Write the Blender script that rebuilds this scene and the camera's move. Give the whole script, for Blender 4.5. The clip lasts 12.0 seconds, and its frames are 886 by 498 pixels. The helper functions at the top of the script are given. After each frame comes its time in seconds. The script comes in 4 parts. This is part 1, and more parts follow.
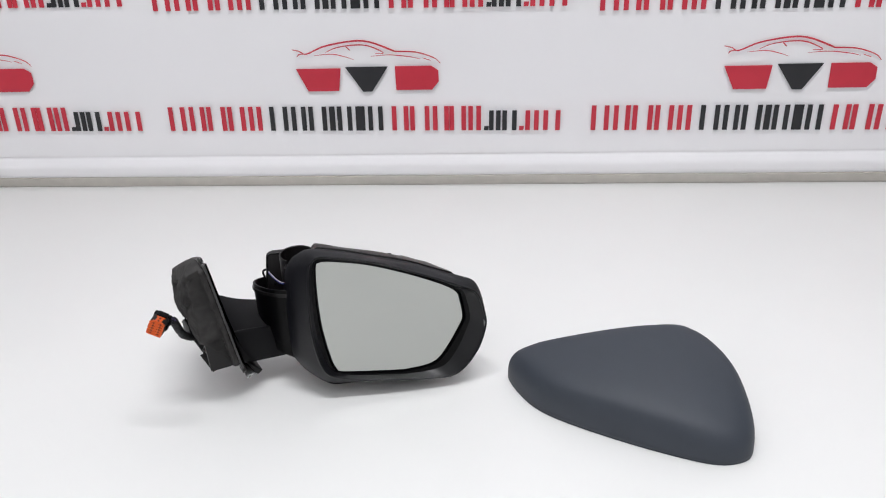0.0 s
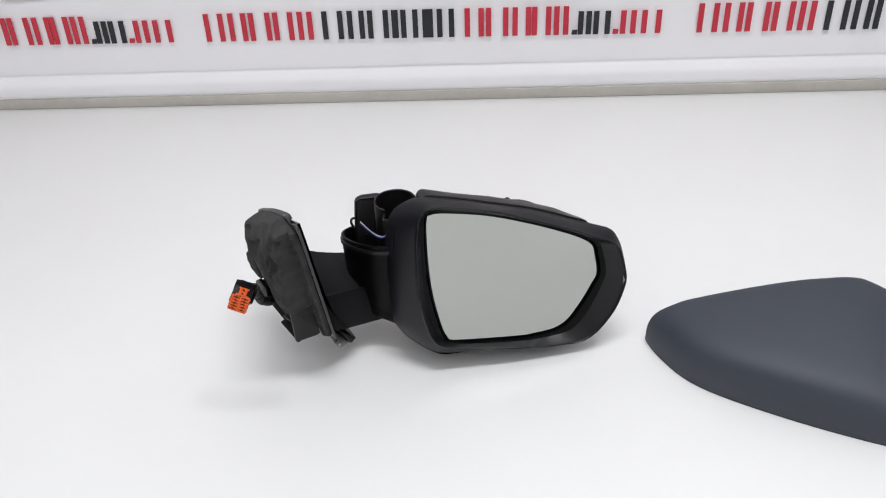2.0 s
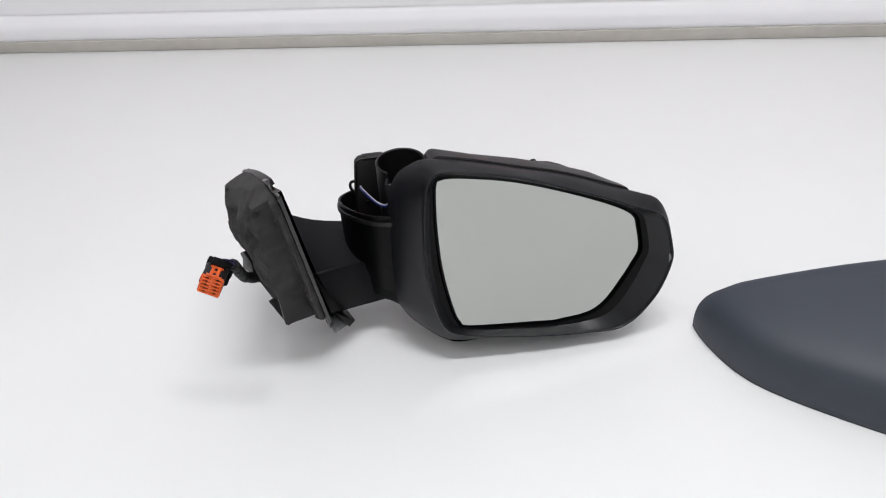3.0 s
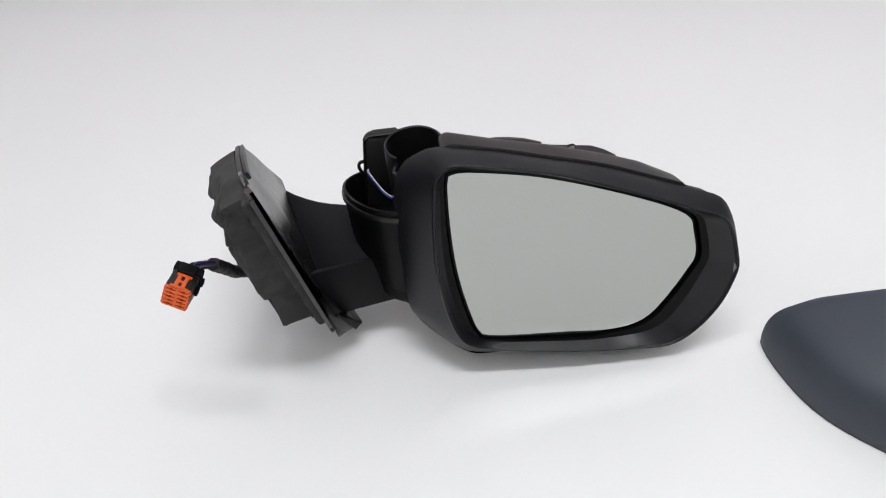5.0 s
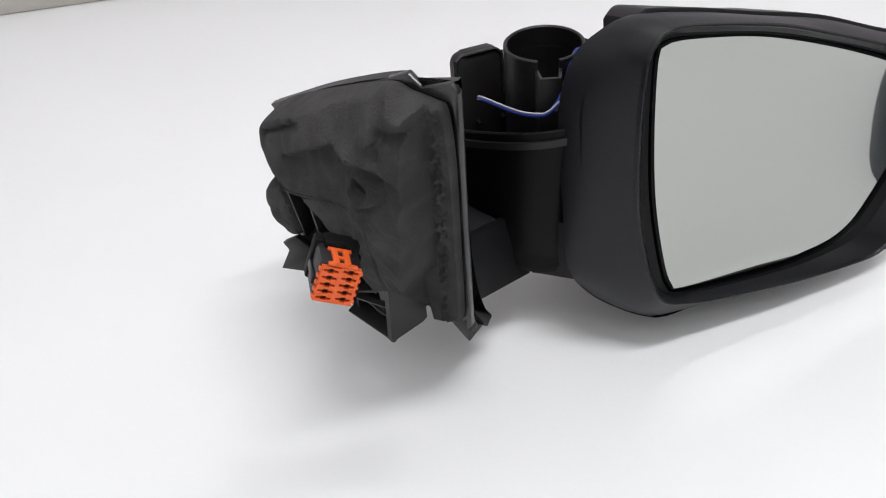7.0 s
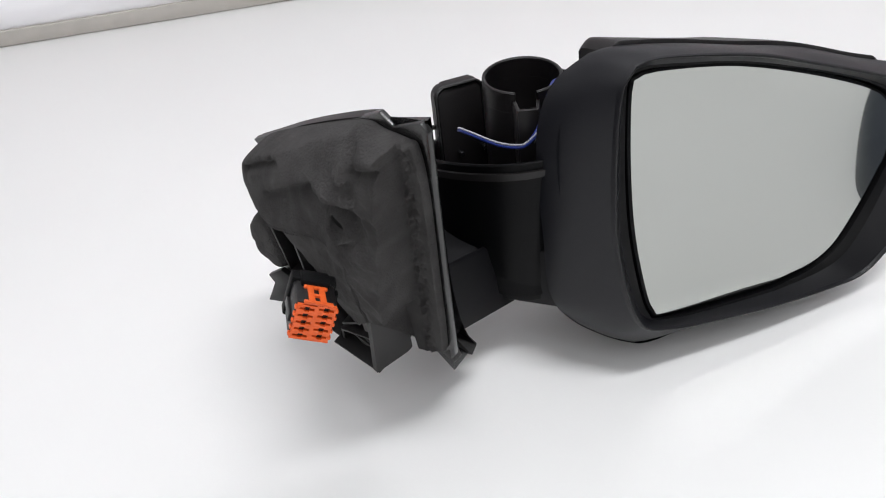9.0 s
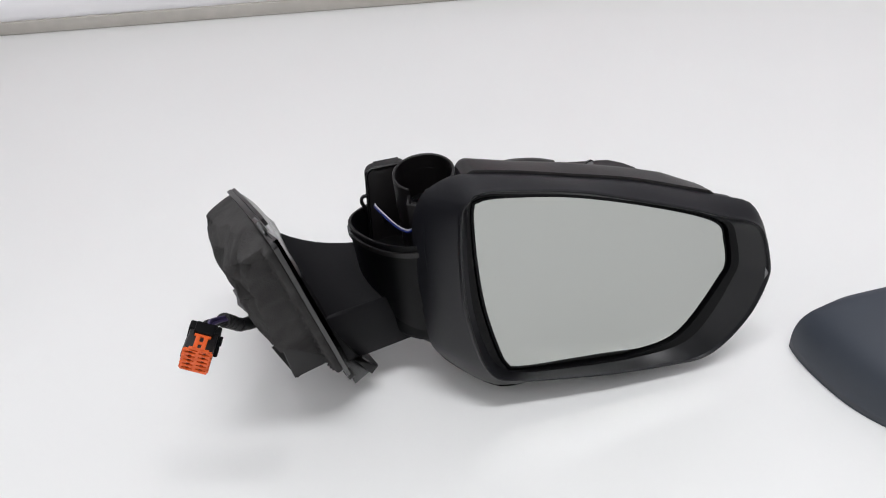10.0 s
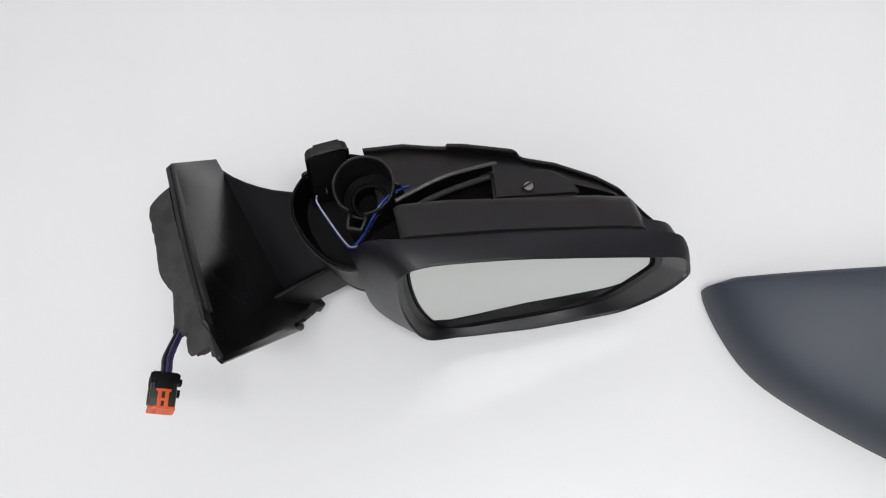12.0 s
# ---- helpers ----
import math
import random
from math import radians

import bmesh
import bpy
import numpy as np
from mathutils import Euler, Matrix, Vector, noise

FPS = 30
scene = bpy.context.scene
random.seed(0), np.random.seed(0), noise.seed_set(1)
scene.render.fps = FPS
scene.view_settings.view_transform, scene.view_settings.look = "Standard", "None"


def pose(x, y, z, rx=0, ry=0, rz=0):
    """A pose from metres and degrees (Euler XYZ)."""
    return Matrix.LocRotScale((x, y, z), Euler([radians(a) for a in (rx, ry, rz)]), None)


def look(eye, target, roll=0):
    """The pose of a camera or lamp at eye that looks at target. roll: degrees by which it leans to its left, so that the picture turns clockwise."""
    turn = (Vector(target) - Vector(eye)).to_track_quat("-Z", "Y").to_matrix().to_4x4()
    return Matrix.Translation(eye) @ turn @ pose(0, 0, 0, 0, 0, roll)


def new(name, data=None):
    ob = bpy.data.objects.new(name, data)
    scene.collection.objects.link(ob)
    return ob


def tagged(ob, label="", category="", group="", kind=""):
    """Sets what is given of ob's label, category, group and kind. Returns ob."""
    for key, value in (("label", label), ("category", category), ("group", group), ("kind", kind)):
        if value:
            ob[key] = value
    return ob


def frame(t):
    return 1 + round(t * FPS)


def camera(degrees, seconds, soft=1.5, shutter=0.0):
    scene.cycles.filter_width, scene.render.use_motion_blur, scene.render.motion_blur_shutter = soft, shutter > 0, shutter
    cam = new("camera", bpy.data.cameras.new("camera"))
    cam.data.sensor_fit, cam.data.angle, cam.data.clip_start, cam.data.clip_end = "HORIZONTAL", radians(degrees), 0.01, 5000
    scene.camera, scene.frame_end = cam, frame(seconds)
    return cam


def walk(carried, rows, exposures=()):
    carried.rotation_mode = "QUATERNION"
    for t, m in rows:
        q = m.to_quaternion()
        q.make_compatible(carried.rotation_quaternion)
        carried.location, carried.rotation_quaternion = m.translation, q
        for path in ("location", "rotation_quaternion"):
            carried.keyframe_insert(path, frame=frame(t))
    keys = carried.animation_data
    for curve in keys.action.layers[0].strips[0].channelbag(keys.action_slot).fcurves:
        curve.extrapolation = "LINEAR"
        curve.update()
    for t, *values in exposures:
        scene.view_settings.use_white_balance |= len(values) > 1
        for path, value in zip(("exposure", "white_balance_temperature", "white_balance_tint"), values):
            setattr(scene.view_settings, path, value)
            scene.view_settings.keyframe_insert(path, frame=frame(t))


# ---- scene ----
cam = camera(51.0, 12.0, soft=1.1)
PATH = [
    (0, (0.11, 0.005, 0.647), (-0.066, 1.762, -0.29), -2.7),
    (0.5, (0.076, 0.053, 0.642), (-0.11, 1.789, -0.333), -2.8),
    (1, (0.033, 0.1, 0.639), (-0.169, 1.806, -0.385), -3.3),
    (1.5, (-0.016, 0.149, 0.624), (-0.197, 1.816, -0.466), -3.9),
    (2, (-0.031, 0.182, 0.609), (-0.201, 1.82, -0.527), -3.9),
    (2.5, (-0.03, 0.236, 0.582), (-0.23, 1.843, -0.591), -4.1),
    (3, (-0.032, 0.3, 0.547), (-0.258, 1.869, -0.672), -4.7),
    (5, (-0.002, 0.431, 0.517), (-0.402, 1.86, -0.824), -8.0),
    (5.5, (-0.029, 0.441, 0.497), (-0.38, 1.878, -0.849), -6.8),
    (6, (-0.104, 0.452, 0.473), (-0.324, 1.927, -0.859), -6.8),
    (6.5, (-0.193, 0.479, 0.423), (-0.211, 1.986, -0.892), -6.0),
    (7, (-0.251, 0.515, 0.361), (-0.101, 2.072, -0.885), -6.1),
    (8.8, (-0.261, 0.529, 0.342), (-0.068, 2.099, -0.881), -6.6),
    (9, (-0.238, 0.514, 0.369), (-0.097, 2.093, -0.851), -7.3),
    (9.5, (-0.144, 0.467, 0.441), (-0.163, 2.051, -0.78), -8.2),
    (10, (-0.071, 0.452, 0.507), (-0.304, 1.932, -0.818), -8.6),
    (10.5, (-0.026, 0.499, 0.575), (-0.374, 1.779, -0.922), -11.2),
    (11, (-0.027, 0.594, 0.637), (-0.312, 1.538, -1.103), -12.7),
    (11.5, (-0.032, 0.672, 0.67), (-0.24, 1.325, -1.209), -14.7),
    (12, (-0.049, 0.732, 0.707), (-0.215, 1.26, -1.215), -14.6),
]
EXPOSURES = [(0, -0.04), (2, -0.05), (3, -0.06), (5.0, -0.09), (5.5, -0.08), (6.5, 0.02), (7.2, 0.06), (9.0, 0.08), (10.0, -0.09), (11.0, -0.16), (12, -0.17)]
walk(cam, [(t, look(eye, target, roll)) for t, eye, target, roll in PATH], EXPOSURES)

# ---- world, lights, exposure ----
world = bpy.data.worlds.new("world")
scene.world = world
world.use_nodes = True
world.node_tree.nodes["Background"].inputs["Color"].default_value = (0.95, 0.97, 1.0, 1)
world.node_tree.nodes["Background"].inputs["Strength"].default_value = 0.35
scene.view_settings.exposure = 0.0
scene.cycles.blur_glossy = 0.0


def panel_light(name, eye, target, size_x, size_y, watts, colour):
    data = bpy.data.lights.new(name, "AREA")
    data.shape, data.size, data.size_y, data.energy, data.color = "RECTANGLE", size_x, size_y, watts, colour
    ob = new(name, data)
    ob.matrix_world = look(eye, target)
    return ob


LAMP = (0.965, 0.970, 1.0)
panel_light("overhead_light", (0.20, 0.46, 2.15), (0.20, 0.46, 0.0), 1.2, 0.14, 29, LAMP)
# Unseen panels added as fill: one over banner and table back, one broad ambient.
panel_light("overhead_light", (-0.2, 2.05, 2.15), (-0.2, 1.9, 0.0), 3.6, 1.4, 17, LAMP)
panel_light("overhead_light", (-0.4, 0.10, 2.15), (-0.3, 0.6, 0.0), 4.2, 2.4, 34, LAMP)
# Unseen fill, not a window: added in front to lift shade under the mirror.
panel_light("front_fill_light", (-0.5, -2.45, 1.35), (-0.2, 1.0, 0.2), 2.6, 1.3, 15, LAMP)


# ---- materials ----
def material(name, colour, rough=0.5, metal=0.0, vary=0.08, scale=40.0, bump=0.0, bump_scale=400.0, spec=0.5, rough_vary=0.1):
    """A surface with colour wear at two scales, uneven gloss and fine relief."""
    mat = bpy.data.materials.new(name)
    mat.use_nodes = True
    nt = mat.node_tree
    nodes, links = nt.nodes, nt.links
    b = nodes["Principled BSDF"]
    b.inputs["Roughness"].default_value = rough
    b.inputs["Metallic"].default_value = metal
    b.inputs["Specular IOR Level"].default_value = spec
    coord = nodes.new("ShaderNodeTexCoord")
    n1 = nodes.new("ShaderNodeTexNoise")
    n1.inputs["Scale"].default_value, n1.inputs["Detail"].default_value = scale, 6
    n2 = nodes.new("ShaderNodeTexNoise")
    n2.inputs["Scale"].default_value, n2.inputs["Detail"].default_value = scale * 0.13, 3
    links.new(coord.outputs["Object"], n1.inputs["Vector"])
    links.new(coord.outputs["Object"], n2.inputs["Vector"])
    add = nodes.new("ShaderNodeMath")
    add.operation = "ADD"
    links.new(n1.outputs["Fac"], add.inputs[0])
    links.new(n2.outputs["Fac"], add.inputs[1])
    ramp = nodes.new("ShaderNodeMapRange")
    ramp.inputs["From Min"].default_value, ramp.inputs["From Max"].default_value = 0.65, 1.35
    ramp.inputs["To Min"].default_value, ramp.inputs["To Max"].default_value = 1 - vary, 1 + vary
    links.new(add.outputs[0], ramp.inputs["Value"])
    mul = nodes.new("ShaderNodeVectorMath")
    mul.operation = "SCALE"
    mul.inputs[0].default_value = colour
    links.new(ramp.outputs["Result"], mul.inputs["Scale"])
    links.new(mul.outputs["Vector"], b.inputs["Base Color"])
    if rough_vary:
        r = nodes.new("ShaderNodeMapRange")
        r.inputs["From Min"].default_value, r.inputs["From Max"].default_value = 0.3, 0.7
        r.inputs["To Min"].default_value, r.inputs["To Max"].default_value = rough * (1 - rough_vary), min(1, rough * (1 + rough_vary))
        links.new(n2.outputs["Fac"], r.inputs["Value"])
        links.new(r.outputs["Result"], b.inputs["Roughness"])
    if bump:
        n3 = nodes.new("ShaderNodeTexNoise")
        n3.inputs["Scale"].default_value, n3.inputs["Detail"].default_value = bump_scale, 4
        links.new(coord.outputs["Object"], n3.inputs["Vector"])
        bp = nodes.new("ShaderNodeBump")
        bp.inputs["Strength"].default_value, bp.inputs["Distance"].default_value = bump, 0.001
        links.new(n3.outputs["Fac"], bp.inputs["Height"])
        links.new(bp.outputs["Normal"], b.inputs["Normal"])
    return mat


M_TABLE = material("white_laminate", (0.80, 0.80, 0.79), 0.42, vary=0.012, scale=9, bump=0.03, bump_scale=700)
M_WALL = material("grey_wall_paint", (0.22, 0.22, 0.22), 0.8, vary=0.03, scale=12, bump=0.1, bump_scale=200)
M_PALE = material("white_wall_paint", (0.70, 0.70, 0.69), 0.8, vary=0.03, scale=12, bump=0.1, bump_scale=200)
M_FLOOR = material("grey_floor_vinyl", (0.30, 0.29, 0.28), 0.6, vary=0.1, scale=8)
M_BANNER = material("printed_white_vinyl", (0.83, 0.82, 0.84), 0.55, vary=0.015, scale=6, bump=0.05, bump_scale=900)
M_STRIP = material("grey_beige_trim", (0.44, 0.415, 0.38), 0.6, vary=0.08, scale=60)
M_RED = material("red_print", (0.52, 0.022, 0.045), 0.5, vary=0.05, scale=60)
M_INK = material("black_print", (0.012, 0.012, 0.015), 0.5, vary=0.1, scale=60)
M_PLASTIC = material("black_grained_plastic", (0.0060, 0.0050, 0.0054), 0.45, vary=0.15, scale=90, bump=0.12, bump_scale=1500, spec=0.42)
M_SATIN = material("satin_black_plastic", (0.0022, 0.0021, 0.0024), 0.27, vary=0.12, scale=60, bump=0.05, bump_scale=1800, spec=0.68)
M_FRAME = material("fine_grained_black_plastic", (0.0048, 0.0048, 0.0072), 0.42, vary=0.12, scale=70, bump=0.10, bump_scale=1800, spec=0.38)
M_RIM = material("smooth_black_rim_plastic", (0.0045, 0.0046, 0.0058), 0.36, vary=0.12, scale=60, bump=0.05, bump_scale=1800, spec=0.36)
M_ARM = material("matt_black_arm_plastic", (0.0033, 0.0032, 0.0042), 0.50, vary=0.15, scale=70, bump=0.10, bump_scale=1500, spec=0.17)
# Near-black with weak gloss: shade in recessed pivot and base put into colour.
M_BOWL = material("shaded_black_plastic", (0.0018, 0.0018, 0.0022), 0.42, vary=0.15, scale=60, bump=0.05, bump_scale=1500, spec=0.12)
M_DARK = material("matt_black_plastic", (0.003, 0.003, 0.0034), 0.6, vary=0.15, scale=80, bump=0.1, bump_scale=1200, spec=0.12)
M_GLOSS = material("gloss_black_plastic", (0.008, 0.008, 0.009), 0.25, vary=0.1, scale=80)
M_FOAM = material("grey_foam", (0.051, 0.049, 0.0485), 0.95, vary=0.42, scale=75, bump=0.9, bump_scale=900, spec=0.2)
M_PRIMER = material("grey_primer", (0.032, 0.039, 0.053), 0.55, vary=0.05, scale=50, bump=0.05, bump_scale=2500)
M_ORANGE = material("orange_plastic", (0.72, 0.105, 0.015), 0.45, vary=0.1, scale=200)
M_TAPE = material("black_cloth_tape", (0.012, 0.012, 0.013), 0.7, vary=0.3, scale=300, bump=0.5, bump_scale=900)
M_BLUE = material("blue_wire_sheath", (0.008, 0.022, 0.17), 0.35, vary=0.1, scale=200)
M_WHITE = material("white_wire_sheath", (0.45, 0.45, 0.49), 0.35, vary=0.05, scale=200)
M_PURPLE = material("violet_wire_sheath", (0.05, 0.035, 0.11), 0.4, vary=0.1, scale=200)
M_GREY = material("grey_plate_and_glint", (0.055, 0.053, 0.052), 0.5, vary=0.15, scale=200, bump=0.2, bump_scale=900)
# Grey of the scuffed nick, also the painted shine on the post.
M_NICK_GLINT = material("scuff_and_glint_grey", (0.16, 0.16, 0.165), 0.6, vary=0.3, scale=600)
M_GLASS = material("silvered_mirror_glass", (0.450, 0.462, 0.440), 0.03, metal=1.0, vary=0.01, scale=5, rough_vary=0)


# ---- mesh helpers ----
PLACED = {"wing_mirror": Matrix.LocRotScale((-0.00388, 0.00137, 0.00981), Euler((radians(-0.046), radians(0.339), radians(1.032))), (0.98128,) * 3)}


def part(name, bm, mat, parent=None, label="", sharp=38, base=None):
    """Links a bmesh, given in world places, as one mesh under a thing or a part."""
    bmesh.ops.remove_doubles(bm, verts=bm.verts, dist=1e-6)
    bmesh.ops.recalc_face_normals(bm, faces=bm.faces)
    root = parent
    while root is not None and root.parent is not None:
        root = root.parent
    if root is not None and root.name in PLACED:
        bmesh.ops.transform(bm, matrix=PLACED[root.name], verts=bm.verts)
    off = Vector(base) if base is not None else (root.location.copy() if root is not None else Vector())
    bmesh.ops.translate(bm, verts=bm.verts, vec=-off)
    me = bpy.data.meshes.new(name)
    bm.to_mesh(me)
    bm.free()
    me.materials.append(mat)
    me.shade_smooth()
    me.set_sharp_from_angle(angle=radians(sharp))
    ob = new(name, me)
    if parent is not None:
        ob.parent = parent
    elif base is not None:
        ob.location = off
    return tagged(ob, label)


def thing(name, at, label, category, group=""):
    ob = new(name)
    ob.empty_display_size = 0.02
    ob.location = at
    bpy.context.view_layer.update()
    return tagged(ob, label, category, group)


def spline(pts, n, closed=False):
    """n points along a smooth curve through pts."""
    p = np.array(pts, float)
    k = len(p)
    out = []
    spans = k if closed else k - 1
    for j in range(n):
        s = j / n * spans if closed else j / (n - 1) * spans
        i = min(int(s), spans - 1)
        f = s - i
        at = (lambda q: p[q % k]) if closed else (lambda q: p[min(max(q, 0), k - 1)])
        a, b, c, d = at(i - 1), at(i), at(i + 1), at(i + 2)
        out.append(0.5 * (2 * b + (c - a) * f + (2 * a - 5 * b + 4 * c - d) * f * f + (3 * b - a - 3 * c + d) * f ** 3))
    return np.array(out)


def polar(pts, centre, n):
    """A closed outline as n radii at even angles round centre, each as a point."""
    curve = spline(pts, 600, True) - np.array(centre)
    ang = np.unwrap(np.arctan2(curve[:, 1], curve[:, 0]))
    if ang[-1] < ang[0]:
        ang, curve = ang[::-1], curve[::-1]
    rad = np.hypot(curve[:, 0], curve[:, 1])
    want = np.linspace(0, 2 * math.pi, n, endpoint=False)
    r = np.interp(want, np.mod(ang, 2 * math.pi)[np.argsort(np.mod(ang, 2 * math.pi))], rad[np.argsort(np.mod(ang, 2 * math.pi))], period=2 * math.pi)
    return np.stack([np.cos(want) * r, np.sin(want) * r], 1) + np.array(centre)


def loft(loops, closed=True, cap_start=False, cap_end=False, bm=None):
    bm = bm or bmesh.new()
    rows = [[bm.verts.new(tuple(p)) for p in loop] for loop in loops]
    n = len(rows[0])
    for a, b in zip(rows, rows[1:]):
        for i in range(n if closed else n - 1):
            j = (i + 1) % n
            bm.faces.new((a[i], a[j], b[j], b[i]))
    if cap_start:
        bm.faces.new(rows[0][::-1])
    if cap_end:
        bm.faces.new(rows[-1])
    return bm


def tube(path, radius, n=40, sides=10, bm=None):
    pts = [Vector(p) for p in spline(path, n)]
    loops = []
    side = Vector((0.31, 0.22, 0.92))
    for i, p in enumerate(pts):
        d = (pts[min(i + 1, n - 1)] - pts[max(i - 1, 0)]).normalized()
        side = (side - d * side.dot(d)).normalized()
        up = d.cross(side)
        loops.append([p + (side * math.cos(a) + up * math.sin(a)) * radius for a in (2 * math.pi * k / sides for k in range(sides))])
    return loft(loops, True, True, True, bm)


def prism(poly, way, bevel=0.0, bm=None, seg=2):
    """A flat polygon carried along a vector, with rounded edges."""
    own = bmesh.new()
    a = [own.verts.new(tuple(p)) for p in poly]
    b = [own.verts.new(tuple(Vector(p) + Vector(way))) for p in poly]
    own.faces.new(a[::-1])
    own.faces.new(b)
    for i in range(len(a)):
        j = (i + 1) % len(a)
        own.faces.new((a[i], a[j], b[j], b[i]))
    bmesh.ops.recalc_face_normals(own, faces=own.faces)
    if bevel:
        bmesh.ops.bevel(own, geom=own.edges[:], offset=bevel, segments=seg, profile=0.5, affect="EDGES", clamp_overlap=True)
    if bm is None:
        return own
    me = bpy.data.meshes.new("tmp")
    own.to_mesh(me)
    own.free()
    bm.from_mesh(me)
    bpy.data.meshes.remove(me)
    return bm


def block(corner, x, y, z, bevel=0.0, bm=None):
    c, x, y = Vector(corner), Vector(x), Vector(y)
    return prism([c, c + x, c + x + y, c + y], z, bevel, bm)


def hull(points, bevel=0.0, seg=2):
    bm = bmesh.new()
    for p in points:
        bm.verts.new(tuple(p))
    got = bmesh.ops.convex_hull(bm, input=bm.verts)
    loose = [v for v in bm.verts if not v.link_faces]
    bmesh.ops.delete(bm, geom=loose, context="VERTS")
    bmesh.ops.dissolve_limit(bm, angle_limit=radians(4), verts=bm.verts, edges=bm.edges)
    if bevel:
        bmesh.ops.bevel(bm, geom=bm.edges[:], offset=bevel, segments=seg, profile=0.5, affect="EDGES", clamp_overlap=True)
    return bm


def ring_wall(centre, axis_x, axis_y, axis_z, outer, inner, z0, z1, n=64, arc=(0, 2 * math.pi), flare=0.0):
    """A round wall with thickness, standing along axis_z from z0 to z1."""
    c, ax, ay, az = Vector(centre), Vector(axis_x), Vector(axis_y), Vector(axis_z)
    full = abs(arc[1] - arc[0] - 2 * math.pi) < 1e-4
    loops = []
    for k in range(n if full else n + 1):
        a = arc[0] + (arc[1] - arc[0]) * k / n
        d = ax * math.cos(a) + ay * math.sin(a)
        e = 0.0006
        loops.append([c + d * (outer - flare) + az * z0, c + d * outer + az * (z1 - e), c + d * (outer - e) + az * z1,
                      c + d * (inner + e) + az * z1, c + d * inner + az * (z1 - e), c + d * (inner - flare) + az * z0])
    bm = bmesh.new()
    rows = [[bm.verts.new(p) for p in l] for l in loops]
    m = len(rows)
    for i in range(m if full else m - 1):
        for j in range(6):
            bm.faces.new((rows[i][j], rows[i][(j + 1) % 6], rows[(i + 1) % m][(j + 1) % 6], rows[(i + 1) % m][j]))
    if not full:
        bm.faces.new(rows[0])
        bm.faces.new(rows[-1][::-1])
    return bm


# ---- the room ----
def slab(name, lo, hi, mat, label, category, bevel=0.0):
    lo, hi = Vector(lo), Vector(hi)
    d = hi - lo
    bm = block(lo, (d.x, 0, 0), (0, d.y, 0), (0, 0, d.z), bevel)
    return tagged(part(name, bm, mat, base=(0, 0, 0)), label, category, kind="structure")


# Unseen walls and ceiling close the room; grey keeps reflections dark, white bounces fill.
slab("wall_north", (-2.6, 2.9, -0.8), (2.6, 3.0, 2.2), M_WALL, "plain painted wall behind the banner", "wall")
slab("wall_south", (-2.6, -2.7, -0.8), (2.6, -2.6, 2.2), M_WALL, "plain grey painted wall", "wall")
slab("wall_west", (-2.7, -2.6, -0.8), (-2.6, 2.9, 2.2), M_PALE, "unseen side wall, white to bounce light", "wall")
slab("wall_east", (2.6, -2.6, -0.8), (2.7, 2.9, 2.2), M_PALE, "unseen side wall, white to bounce light", "wall")
slab("floor", (-2.6, -2.6, -0.85), (2.6, 2.9, -0.8), M_FLOOR, "plain grey vinyl floor under the table", "floor")
slab("ceiling", (-2.6, -2.6, 2.2), (2.6, 2.9, 2.25), M_PALE, "unseen ceiling, white to bounce fill light", "ceiling")




def white_table():
    t = thing("table", (0, 0.5, -0.8), "large white laminate display table top", "table")
    part("tabletop", block((-1.9, -0.5, -0.03), (3.8, 0, 0), (0, 1.961, 0), (0, 0, 0.03), 0.002), M_TABLE, t)
    for x in (-1.8, 1.75):
        for y in (-0.42, 1.35):
            part("leg", block((x, y, -0.8), (0.05, 0, 0), (0, 0.05, 0), (0, 0, 0.77), 0.003), M_STRIP, t)
    return t


white_table()

# ---- the banner behind the table ----
BY = 1.460


